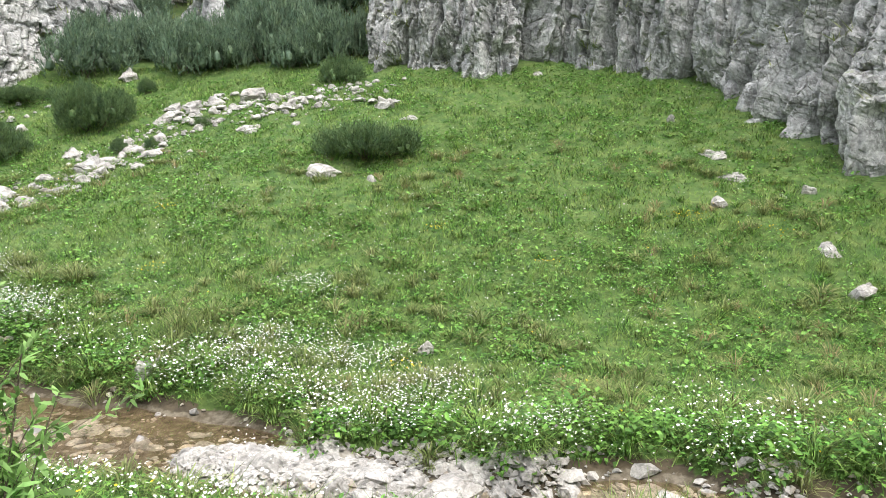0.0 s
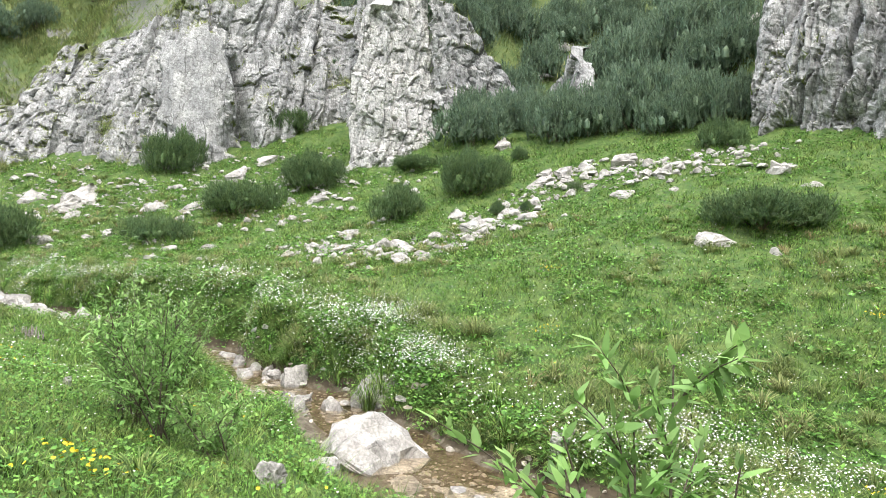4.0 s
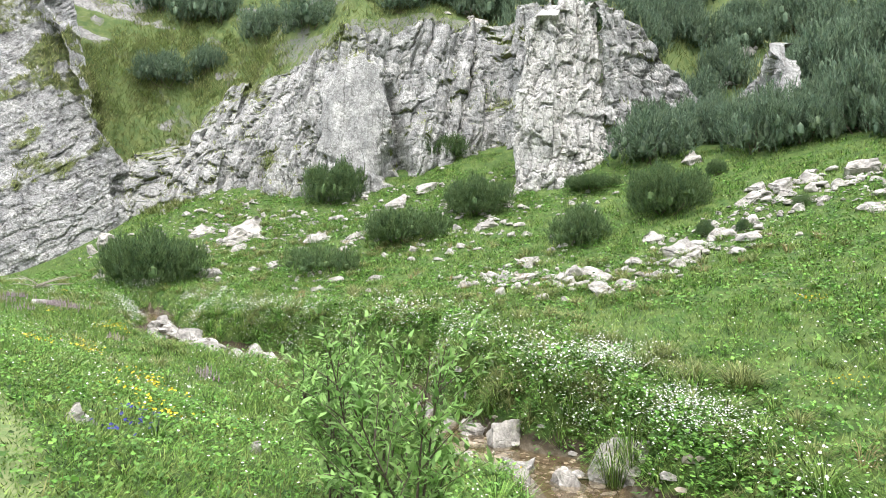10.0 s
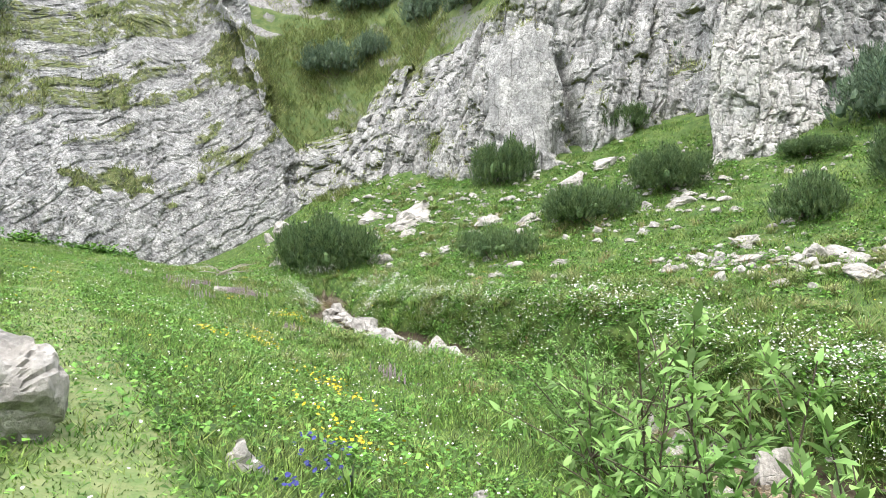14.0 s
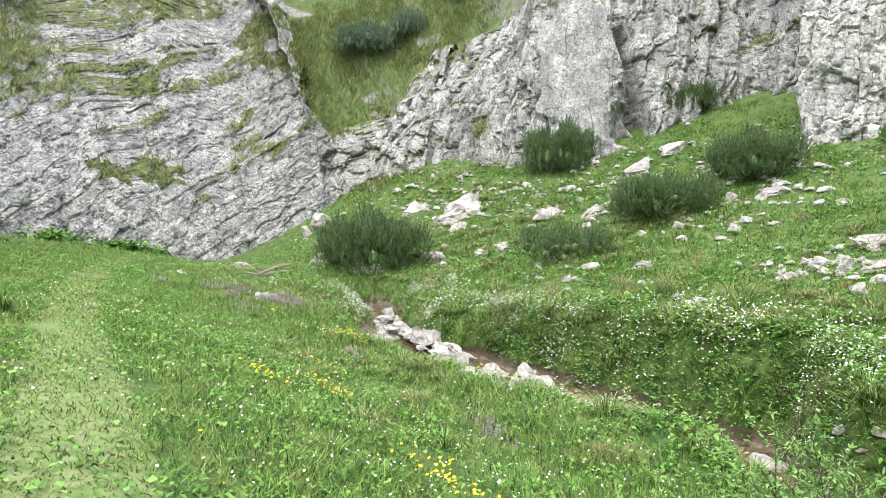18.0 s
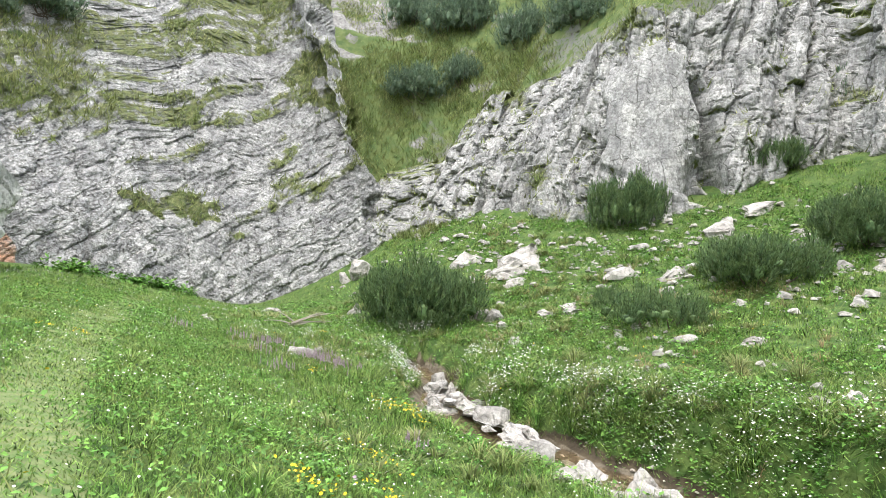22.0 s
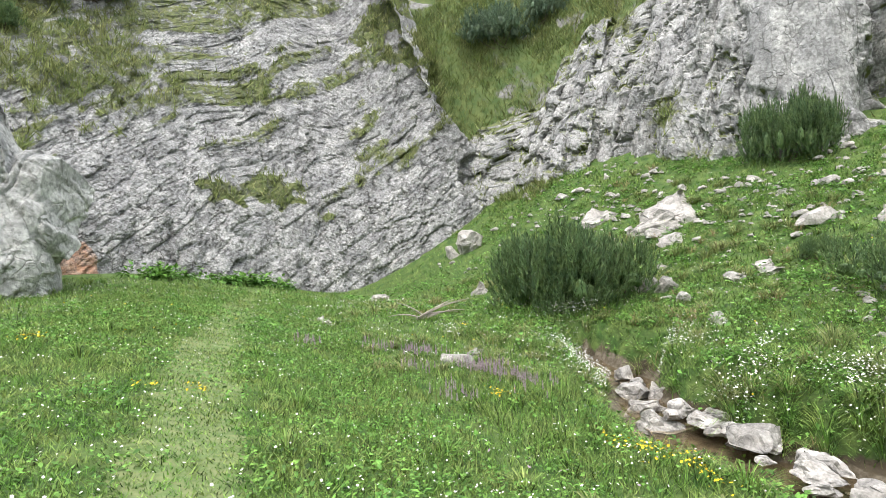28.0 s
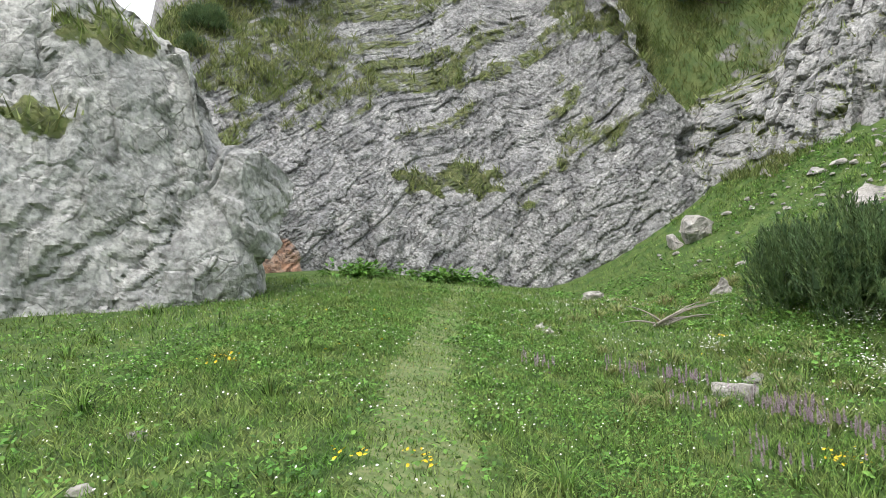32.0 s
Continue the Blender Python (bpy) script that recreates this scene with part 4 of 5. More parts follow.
for x, y, w, h in [(-18.85, 32.77, 1.45, 0.8), (-13.94, 28.79, 1.34, 0.65), (-14.95, 28.05, 1.77, 0.54), (-10.83, 26.27, 1.13, 0.33), (-10.29, 28.35, 1, 0.42), (-12.25, 27.42, 0.83, 0.39), (-18.17, 35.31, 0.95, 0.79), (-15.51, 26.13, 1.24, 0.41), (-17.19, 25.02, 1.26, 0.46), (-14.81, 28.94, 1.11, 0.49), (-13.44, 29.94, 1.19, 0.44), (-11.65, 29.68, 1.67, 0.83), (-9.64, 28.16, 1.2, 0.53), (-8.75, 26.56, 0.59, 0.32), (-10.54, 26.2, 1.22, 0.41)]:
    rock(x, y, w * 0.9, h * 0.6, "white limestone block in a band of scree", "scree rocks below the cliff", sink=0.25)
for x, y, w, h in [(6.15, 20.96, 1.03, 0.37), (6.1, 22.43, 1, 0.29), (5.24, 19.37, 0.59, 0.44), (7.02, 16.8, 0.83, 0.29), (6.85, 14.98, 0.86, 0.52), (3.54, 9.09, 0.33, 0.3), (5.41, 25.32, 0.44, 0.61), (7.03, 19.55, 0.4, 0.19), (-4.02, 26.61, 0.85, 0.27), (-4.98, 27.68, 0.88, 0.93), (-6.28, 21.66, 1.45, 0.41), (-4.66, 21.14, 0.5, 0.36), (-1.86, 10.85, 0.38, 0.17), (-2.26, 11.44, 0.3, 0.18), (1.17, 31.08, 0.7, 0.3), (7.81, 19.69, 0.62, 0.56)]:
    rock(x + 0.06 * x, y + 0.3, w, h * 0.62, "lone pale grey rock on the grassy slope", "rocks on the slope", sink=0.35)
for x, y, w, h in [(-38.8, 21.4, 2.26, 1.03), (-35.23, 17.7, 0.87, 0.9), (-33.52, 17.33, 0.54, 0.41), (-31.61, 16.44, 0.76, 0.39), (-33.13, 18.92, 0.58, 0.29), (-32.65, 19.48, 0.85, 0.35), (-37.39, 20.71, 1.28, 0.48), (-46.52, 13.51, 1.05, 0.45), (-41.45, 15.49, 0.73, 0.78), (-37.08, 8.65, 0.42, 0.29), (-47.1, 18.2, 1.62, 1.4), (-47.66, 17.48, 0.92, 0.98), (-46.13, 13.23, 1.06, 0.53), (-37.51, 8.6, 0.38, 0.3), (-32.82, 10.24, 0.67, 0.25), (-33.65, 11.22, 0.37, 0.17)]:
    rock(x, y, w, h * 0.65, "grey limestone rock beside the upper brook", "rocks by the upper brook", sink=0.3)
for x, y, w, h in [(-13.67, 4.43, 0.39, 0.21), (-29.4, 2.37, 0.26, 0.1), (-28.09, 2.37, 0.24, 0.11), (-13.68, 6.37, 0.29, 0.2), (-32.7, 10.25, 0.9, 0.24), (-33.3, 10.9, 0.45, 0.2)]:
    rock(x, y, w, h, "small rounded white stone in the short grass", "stones by the path", sink=0.3)
pitted = new("boulder", rock_mesh("boulder", 437, 11, 0.09, STONE, 5, 0.7, 0.45))
pitted.matrix_world = Matrix.Translation((-14.3, 3.03, place_z(-14.3, 3.03) + 0.12)) @ Matrix.Rotation(0.6, 4, "Z") @ Matrix.Diagonal((0.42, 0.36, 0.66, 1))
tagged(pitted, "large white pitted boulder beside the footpath", "boulder")
knob = new("boulder", rock_mesh("boulder", 431, 6, 0.06, PALE_LIFTED_ROCK, 6, 0.7, 0.66, 0.0))
knob.matrix_world = Matrix.Translation((-40.9, 1.95, 3.75)) @ Matrix.Rotation(radians(30), 4, "Z") @ Matrix.Rotation(radians(-32), 4, "X") @ Matrix.Diagonal((1.35, 1.45, 1.5, 1))
tagged(knob, "huge smooth rounded boulder leaning at the foot of the buttress", "boulder")
for x, y, w, h in [(-10.23, 9.69, 2.27, 1.04), (-13.28, 11.11, 0.7, 0.5), (-16.48, 12.94, 0.58, 0.35), (-9.9, 7.95, 0.65, 0.34), (-8.42, 5.42, 0.35, 0.29), (-12.41, 11.37, 0.58, 0.46), (-8.98, 8.92, 0.75, 0.15), (-7.29, 10.88, 0.58, 0.44), (-8.78, 9.36, 0.16, 0.14), (-4.16, 3.41, 0.41, 0.23), (-0.69, 7.86, 0.42, 0.21), (-0.24, 7.88, 0.49, 0.25), (-1.67, 7.78, 0.91, 0.35), (-3.03, 7.55, 0.42, 0.24)]:
    rock(x, y, w * 1.1, h * 1.05, "water-worn pale boulder in the brook", "boulders in the brook", name="boulder", sink=0.3, z=max(place_z(x, y), float(stream_at(np.array([x]), np.array([y]))[1][0]) - 0.1))

for x, off, w, h in [(-18.4, 0.1, 0.9, 0.2), (-13.4, -0.5, 0.6, 0.3), (-12.6, 0.2, 0.5, 0.2), (-11.0, -0.6, 0.7, 0.3), (-17.3, 0.2, 0.7, 0.35), (-16.2, -0.2, 0.6, 0.35), (-15.4, 0.3, 0.5, 0.3), (-19.6, 0.0, 0.6, 0.3)]:
    y = float(np.interp(-x, [-p[0] for p in STREAM], [p[1] for p in STREAM]) + meander(x)) + off
    rock(x, y, w, h, "pale flat limestone slab lying in the brook bed", "slabs in the brook", sink=0.2, z=float(stream_at(np.array([x]), np.array([y]))[1][0]) - 0.05)
spread = np.random.default_rng(77)
for k in range(24):
    f = (k + spread.uniform(0, 1)) / 24
    x = -22.7 - 7.2 * f
    y = float(np.interp(f, [0, 0.2, 0.4, 0.7, 1], [12.1, 12.05, 12.5, 13.1, 12.9])) + spread.normal() * 0.4
    w = float(spread.uniform(0.25, 0.8)) if k % 4 else 1.05
    rock(x, y, w, w * float(spread.uniform(0.22, 0.4)), "pale flat limestone slab lying in the brook bed", "slabs in the brook", sink=0.2, z=max(place_z(x, y), -1.4 + 0.45 * f) + 0.1)
for x, y, w, h, z in [(-14.4, 12.5, 0.95, 0.8, -2.2), (-15.0, 12.0, 0.6, 0.35, -2.15), (-15.5, 12.5, 0.55, 0.35, -2.1), (-15.9, 12.9, 0.45, 0.4, -2.0), (-16.3, 13.5, 0.5, 0.4, -1.6), (-14.9, 11.5, 0.8, 0.35, -2.2), (-9.85, 11.0, 0.26, 0.2, -2.35), (-10.6, 8.8, 1.1, 0.5, -2.35), (-11.6, 8.9, 0.7, 0.35, -2.2), (-22.05, 12.0, 1.3, 0.75, -1.3), (-23.1, 11.85, 0.7, 0.4, -1.45), (-28.2, 13.9, 1.3, 0.3, -1.2), (-29.6, 12.7, 1.0, 0.45, -1.15), (-30.6, 13.2, 0.8, 0.35, -1.05), (-31.3, 13.6, 0.9, 0.35, -0.95), (-31.9, 14.2, 0.7, 0.3, -0.9), (-32.6, 14.5, 0.6, 0.3, -0.8), (-30.9, 14.0, 0.6, 0.4, -0.95)]:
    rock(x, y, w, h, "water-worn pale boulder at the edge of the brook", "boulders in the brook", name="boulder", sink=0.2, z=z)
leaning = new("boulder", pitted.data)
leaning.matrix_world = Matrix.Translation((-11.65, 12.35, -1.75)) @ Matrix.Rotation(0.75, 4, "Z") @ Matrix.Rotation(-0.25, 4, "Y") @ Matrix.Diagonal((0.95, 0.5, 0.6, 1))
tagged(leaning, "long white rock leaning on the bank with grass at its foot", "boulder")
for x, y, w, h in [(-15.3, 14.0, 0.4, 0.25), (-11.5, 14.0, 0.36, 0.22), (-2.4, 12.6, 0.6, 0.3), (-6.95, 6.9, 1.0, 0.5)]:
    rock(x, y, w, h, "pale rounded stone in the long grass of the bank", "stones on the bank", sink=0.3)

# ---- loose stones ----


def stones(name, x, y, size, label, mat, ball=None):
    ball = ball or ROCK_SMALL
    n = len(x)
    z = height(x, y)
    turn = rng.uniform(0, 2 * math.pi, n)
    c, s = np.cos(turn), np.sin(turn)
    shape = size[:, None] * rng.uniform(0.6, 1.2, (n, 3)) * (1, 0.85, 0.6)
    v = ball[0][None] * shape[:, None]
    v = np.stack([v[..., 0] * c[:, None] - v[..., 1] * s[:, None], v[..., 0] * s[:, None] + v[..., 1] * c[:, None], v[..., 2]], -1)
    v += np.stack([x, y, z + shape[:, 2] * 0.08], -1)[:, None]
    f = ball[1][None] + (np.arange(n) * len(ball[0]))[:, None, None]
    return tagged(mesh_object(name, v.reshape(-1, 3), f.reshape(-1, 3), mat, False), label, "stones", kind="stuff")


def small_ball(salt, detail):
    me = rock_mesh("seed", salt, 12, 0.08, detail=detail)
    v = np.array([p.co for p in me.vertices])
    f = np.array([p.vertices for p in me.polygons])
    bpy.data.meshes.remove(me)
    return v, f


ROCK_SMALL, SCREE_BALL = small_ball(55, 1), small_ball(56, 2)


def along(points, n, wide, brook=False):
    """n places strewn along a broken line, within wide of it."""
    p = np.array(points, float)
    run = np.r_[0, np.cumsum(np.hypot(*np.diff(p[:, :2], axis=0).T))]
    s = rng.uniform(0, run[-1], n)
    off = rng.normal(size=(2, n)) * wide
    x = np.interp(s, run, p[:, 0]) + off[0]
    return x, np.interp(s, run, p[:, 1]) + off[1] + (meander(x) if brook else 0)


x, y = along([(-22, 20.3), (-16.5, 21), (-15, 24), (-13.5, 28.5), (-10, 29), (-6, 29.5)], 620, 0.9)
stones("scree", x, y, rng.gamma(1.6, 0.075, len(x)) + 0.035, "white limestone scree strewn in a band down the grass", STONE, SCREE_BALL)
x, y = along([(-44, 21), (-38, 22), (-33, 27), (-28, 28), (-24, 26)], 520, 1.8)
stones("scree", x, y, rng.gamma(2.0, 0.05, len(x)) + 0.03, "small pale stones below the cliff foot", STONE, SCREE_BALL)
x, y = rng.uniform(-48, -20, 1200), rng.uniform(16.5, 32, 1200)
ok = (fractal(x * 0.35, y * 0.35, 0, 3, 58) > 0.02) & (rim_at(x, y)[0] < -0.3)
stones("scree", x[ok], y[ok], rng.gamma(1.2, 0.09, ok.sum()) + 0.03, "small pale stones strewn over the grassy slope", STONE, SCREE_BALL)
x, y = along([(p[0], p[1]) for p in STREAM[:11]], 2600, 0.55, True)
stones("cobbles", *along([(p[0], p[1]) for p in STREAM[:11]], 420, 0.4, True), rng.gamma(2.0, 0.04, 420) + 0.04, "pale water-worn cobbles in the brook", STONE, SCREE_BALL)
stones("pebbles", x, y, rng.gamma(2.0, 0.018, len(x)) + 0.015, "pale and brown pebbles on the bed of the brook", PEBBLE)
x, y = along([(-23.2, 13.9), (-21.6, 14.2)], 900, 0.22)
stones("pebbles", x, y, rng.gamma(2.0, 0.022, len(x)) + 0.02, "small bank of pale gravel at the bend of the brook", STONE)
x, y = along([(-5.4, 8.4), (-2.2, 7.9), (-0.6, 7.7), (3, 7.0)], 5200, 0.34)
stones("pebbles", x, y, rng.gamma(2.0, 0.022, len(x)) + 0.02, "white gravel bank beside the brook", STONE)

# ---- dwarf pines ----
PINES = [pine("mountain_pine", 31, 4.2, 2.3, 3600, 16, fat=1.1), pine("mountain_pine", 32, 3.4, 1.3, 2000, 14, fat=1.15), pine("mountain_pine", 33, 2.4, 1.5, 1300, 14, fat=1.05), pine("mountain_pine", 34, 3.2, 1.1, 700, 12, sparse=True), pine("mountain_pine", 35, 4.4, 3.0, 1100, 10, mat=HAZED_NEEDLE, fat=2.0)]
SIZES = [(4.2, 2.3), (3.4, 1.3), (2.4, 1.5), (3.2, 1.1), (4.4, 3.0)]


def plant_pine(kind, x, y, w, h, turn, label, group, z=None):
    ob = PINES[kind] if kind not in PLANTED else copy_thing(PINES[kind], Matrix())
    PLANTED.add(kind)
    k, t = w / SIZES[kind][0], h / SIZES[kind][1]
    m = Matrix.Translation((x, y, (place_z(x, y) if z is None else z) - 0.14 * h)) @ Matrix.Rotation(turn, 4, "Z") @ Matrix.Diagonal((k, k, t, 1))
    ob.matrix_basis = m
    return tagged(ob, label, "bush", group)


PLANTED = set()
for n, (x, y, w, h, kind) in enumerate([(-36.66, 16.1, 4.63, 2.65, 'r'), (-37.41, 26.75, 3.83, 2.59, 'r'), (-34.63, 33.31, 3.41, 1.44, 'l'), (-27.14, 27.54, 3.65, 1.91, 'r'), (-28.43, 23.97, 3.97, 1.48, 'l'), (-20.21, 24.78, 2.51, 1.48, 'r'), (-17.8, 27.89, 3.58, 2.03, 'r'), (-29.1, 19.51, 3.36, 1.2, 's'), (-5.4, 23.7, 3.67, 1.08, 'l'), (-7.8, 31.0, 2.04, 1.25, 'y'), (-15.41, 25.23, 0.72, 0.52, 'r'), (-17.22, 31.27, 0.85, 0.65, 'r'), (-12.82, 27.14, 0.79, 0.4, 's'), (-14.15, 25.36, 0.58, 0.39, 'r'), (-22.42, 30.27, 2.66, 0.65, 'l'), (-31.81, 20.43, 1.27, 0.63, 's')]):
    plant_pine({"r": 0 if w > 3 else 2, "l": 1, "s": 3, "y": 2}[kind], x, y, w * 1.05, h * 1.15, n * 1.9, "sparse low dwarf pine with greyish shoots" if kind == "s" else "dense dark green dwarf mountain pine among rocks", "dwarf pines on the slope")
plant_pine(4, -20.9, 33.0, 4.8, 3.2, 0.7, "dark green dwarf pine before the limestone rib", "dwarf pines on the slope")
for n, (x, y, z, w, h) in enumerate([(-58.9, 2.8, 16.4, 4.4, 2.9), (-57.6, 0.6, 15.3, 3.2, 1.9), (-54.5, -0.7, 12.9, 2.1, 1.4), (-53.4, -1.25, 11.6, 1.5, 1.0), (-57.0, 1.6, 13.8, 1.1, 0.7), (-57.5, 26.3, 15.6, 5.4, 3.2), (-63.5, 28.4, 23.5, 5.0, 3.8), (-60.0, 30.2, 22.2, 5.5, 3.8), (-53.0, 32.0, 19.6, 5.0, 3.6), (-46.9, 31.8, 18.9, 5.4, 3.4)]):
    plant_pine(4 if w > 3 else 2, x, y, w, h, n * 1.3, "dark green dwarf pine on the steep hillside", "dwarf pines on the hillside", z)
thicket = []
for x0, x1, y0, y1, gap, n in ((-17.2, -8.0, 33.4, 42, 1.4, 110), (-23, -17, 35.2, 42, 1.2, 80), (-28, -12, 41, 50, 1.7, 90), (-40, -24, 36.8, 46, 1.3, 150), (-53, -38, 33, 46, 1.7, 80), (-62, -54, 26, 38, 3.0, 8), (-8, 6, 38, 46, 2.6, 10)):
    for k in range(n):
        x, y = rng.uniform(x0, x1), rng.uniform(y0, y1)
        if all(math.hypot(x - a, y - b) > gap for a, b in thicket):
            thicket.append((x, y))
            w = rng.uniform(3.0, 4.6)
            plant_pine(4, x, y, w, w * rng.uniform(0.75, 1.05), rng.uniform(0, 6), "dark green dwarf pine in a dense thicket", "dwarf pine thicket")

# ---- bleached branches ----
WOOD = material("bleached_wood", (0.42, 0.38, 0.33), 0.85, 0.3, 6, 40, 0.4)
wood = new("dead_branch")
bx, by = -37.92, 11.61
bz = place_z(bx, by)
r = np.random.default_rng(12)
for k in range(9):
    a = r.uniform(-0.5, 0.6) + (math.pi if k > 6 else 0)
    reach = r.uniform(0.7, 1.6)
    tip = (bx + reach * math.sin(a) * 0.4, by + reach * math.cos(a), bz + r.uniform(0.08, 0.55))
    v, f = tubes([(bent((bx + r.normal() * 0.1, by + r.normal() * 0.1, bz + 0.03), tip, 0.08, 7), 0.03, 0.008)], 5)
    mesh_object("limb", v, f, WOOD, True, wood)
tagged(wood, "bleached dead branches lying in the grass", "branch")

# ---- leafy shrubs by the brook ----


def shrub(name, x, y, tall, wide, stems, leaves, label, leaf=0.052, salt=0):
    r = np.random.default_rng(salt)
    root = new(name)
    z = place_z(x, y)
    lines, at, way = [], [], []
    for k in range(stems):
        a = r.uniform(0, 2 * math.pi)
        d = wide / 2 * math.sqrt(r.uniform(0.02, 1))
        tip = np.array((x + math.cos(a) * d, y + math.sin(a) * d, z + tall * r.uniform(0.4, 0.95)))
        foot = np.array((x + r.normal() * 0.08, y + r.normal() * 0.08, z - 0.05))
        main = bent(foot, tip, 0.1 * tall * r.uniform(-0.3, 1), 8)
        lines.append((main, 0.012, 0.004))
        for _ in range(8):
            i = r.integers(1, 7)
            end = main[i] + np.array((r.normal() * 0.16, r.normal() * 0.16, r.uniform(0.05, 0.3))) * tall
            twig = bent(main[i], end, 0.03, 5)
            lines.append((twig, 0.005, 0.002))
            m = leaves // (stems * 9)
            t = r.uniform(0.15, 1, m)
            at.append(main[i] + (end - main[i]) * t[:, None])
            way.append(np.tile(end - main[i], (m, 1)))
        m = leaves // (stems * 9)
        t = r.uniform(0.35, 1, m)
        at.append(np.stack([np.interp(t, np.linspace(0, 1, 8), main[:, q]) for q in range(3)], 1))
        way.append(np.tile(tip - foot, (m, 1)))
    at, way = np.concatenate(at), np.concatenate(way)
    n = len(at)
    way = way / np.linalg.norm(way, axis=1)[:, None] * 0.5 + r.normal(size=(n, 3)) * 0.6
    way /= np.linalg.norm(way, axis=1)[:, None]
    side = np.cross(way, np.array((0, 0, 1)) + r.normal(size=(n, 3)) * 0.3)
    side /= np.linalg.norm(side, axis=1)[:, None] + 1e-9
    up = np.cross(side, way)
    size = leaf * r.uniform(0.6, 1.25, n)[:, None]
    v = np.stack([at, at + (way * 0.35 + side * 0.2 + up * 0.06) * size, at + (way * 0.35 - side * 0.2 + up * 0.06) * size, at + (way * 0.8 + side * 0.14 + up * 0.04) * size, at + (way * 0.8 - side * 0.14 + up * 0.04) * size, at + way * 1.15 * size], 1)
    o = np.arange(n)[:, None] * 6
    f = np.concatenate([o + (0, 1, 2), o + (1, 3, 2), o + (3, 4, 2), o + (3, 5, 4)])
    tv, tf = tubes(lines, 4)
    mesh_object("stem", tv, tf, BARK, True, root)
    mesh_object("foliage", v.reshape(-1, 3), f, LEAF, False, root)
    return tagged(root, label, "shrub", "leafy shrubs by the brook")


for n, (x, y, tall, wide, stems, leaves) in enumerate([(-10.15, 5.3, 1.85, 1.0, 7, 2100), (-10.8, 5.6, 1.75, 1.0, 7, 2000), (-11.5, 5.9, 1.9, 1.0, 7, 2100), (-9.4, 5.6, 0.8, 1.0, 6, 1000), (-3.94, 2.8, 1.95, 0.9, 7, 1700), (-14.81, 9.1, 1.75, 2.4, 14, 9000), (-15.6, 9.9, 1.1, 1.3, 7, 2600)]):
    shrub("willow_shrub", x, y, tall, wide, stems, leaves, "light green leafy willow shrub on the bank of the brook", leaf=0.09 if x > -5 else 0.075 if x > -12 else 0.05, salt=200 + n)

# ---- grass ----
def strew(n, x0, x1, y0, y1):
    return rng.uniform(x0, x1, n), rng.uniform(y0, y1, n)


def path_line(x):
    return np.interp(-x, [-10, 0, 8, 14, 24, 32, 40, 48], [-1.2, -0.1, 2.3, 3.6, 4.2, 5.2, 7.0, 9.5])


def turf(n, box, low, high, keep):
    x, y = strew(n, *box)
    d, level, half = stream_at(x, y)
    ok = keep(x, y) & ((height(x, y) > level + 0.12) | (d > 2.5)) & (rim_at(x, y)[0] < 0.3)
    return x[ok], y[ok]


def clump(x, y):
    return np.maximum(0.55 + 0.75 * value_noise(x * 1.1, y * 1.1, 0, 71) + 0.5 * value_noise(x * 2.9, y * 2.9, 0, 72), 0.05)


def lush(x, y):
    """Taller growth along the brook's banks, shorter on the path."""
    d, level, half = stream_at(x, y)
    bank = smooth((3.2 - np.abs(d - 1.4)) / 2.6)
    return (0.065 + 0.1 * clump(x, y) * smooth((y - path_line(x) + 1.0) / 2.0) + 0.02 * clump(x, y) + 0.12 * bank * clump(x * 0.8, y * 0.8)) * (1 - 0.5 * trodden(x, y))


x, y = turf(560000, (-44, 3, -3, 10), 0, 0, lambda x, y: np.abs(y - path_line(x)) < 3.4)
grass("turf_grass", x, y, (0.05 + 0.05 * clump(x * 1.7, y * 1.7)) * (1 - 0.8 * trodden(x, y)) * rng.uniform(0.6, 1.5, len(x)), rng.uniform(0.009, 0.017, len(x)), BLADE, "short dense turf along the footpath", 1, 1.0)
x, y = turf(170000, (-42, 4, -3, 10.5), 0, 0, lambda x, y: (np.abs(y - path_line(x)) < 7) & (trodden(x, y) < rng.uniform(0.0, 0.7, len(x))) & (clump(x * 0.9, y * 0.9) > rng.uniform(-0.1, 1.1, len(x))))
grass("grass", x, y, lush(x, y) * rng.uniform(0.5, 1.4, len(x)), rng.uniform(0.005, 0.011, len(x)), BLADE, "fresh green meadow grass beside the footpath", 2, 0.75)
x, y = turf(300000, (-44, 10, 4, 19), 0, 0, lambda x, y: (y - path_line(x) > 4) & (clump(x * 1.4, y * 1.4) > rng.uniform(-0.5, 1.0, len(x))))
grass("grass", x, y, lush(x, y) * rng.uniform(0.5, 1.5, len(x)), rng.uniform(0.011, 0.024, len(x)), BLADE, "long green grass on the banks of the brook", 1, 0.9)
x, y = turf(330000, (-52, 10, 17, 34), 0, 0, lambda x, y: (y > 18.5) & (clump(x * 1.2, y * 1.2) > rng.uniform(-0.5, 1.0, len(x))))
grass("grass", x, y, (0.04 + 0.1 * clump(x * 1.2, y * 1.2)) * rng.uniform(0.5, 1.5, len(x)), rng.uniform(0.016, 0.034, len(x)), BLADE, "short green alpine grass on the slope", 1, 0.65)
x, y = turf(70000, (-52, -24, -8, 18), 0, 0, lambda x, y: (np.abs(y - path_line(x)) > 3.3) | (x < -40))
grass("grass", x, y, (0.05 + 0.1 * clump(x, y)) * rng.uniform(0.6, 1.4, len(x)), rng.uniform(0.012, 0.024, len(x)), BLADE, "short green grass below the rock wall", 1, 0.65)

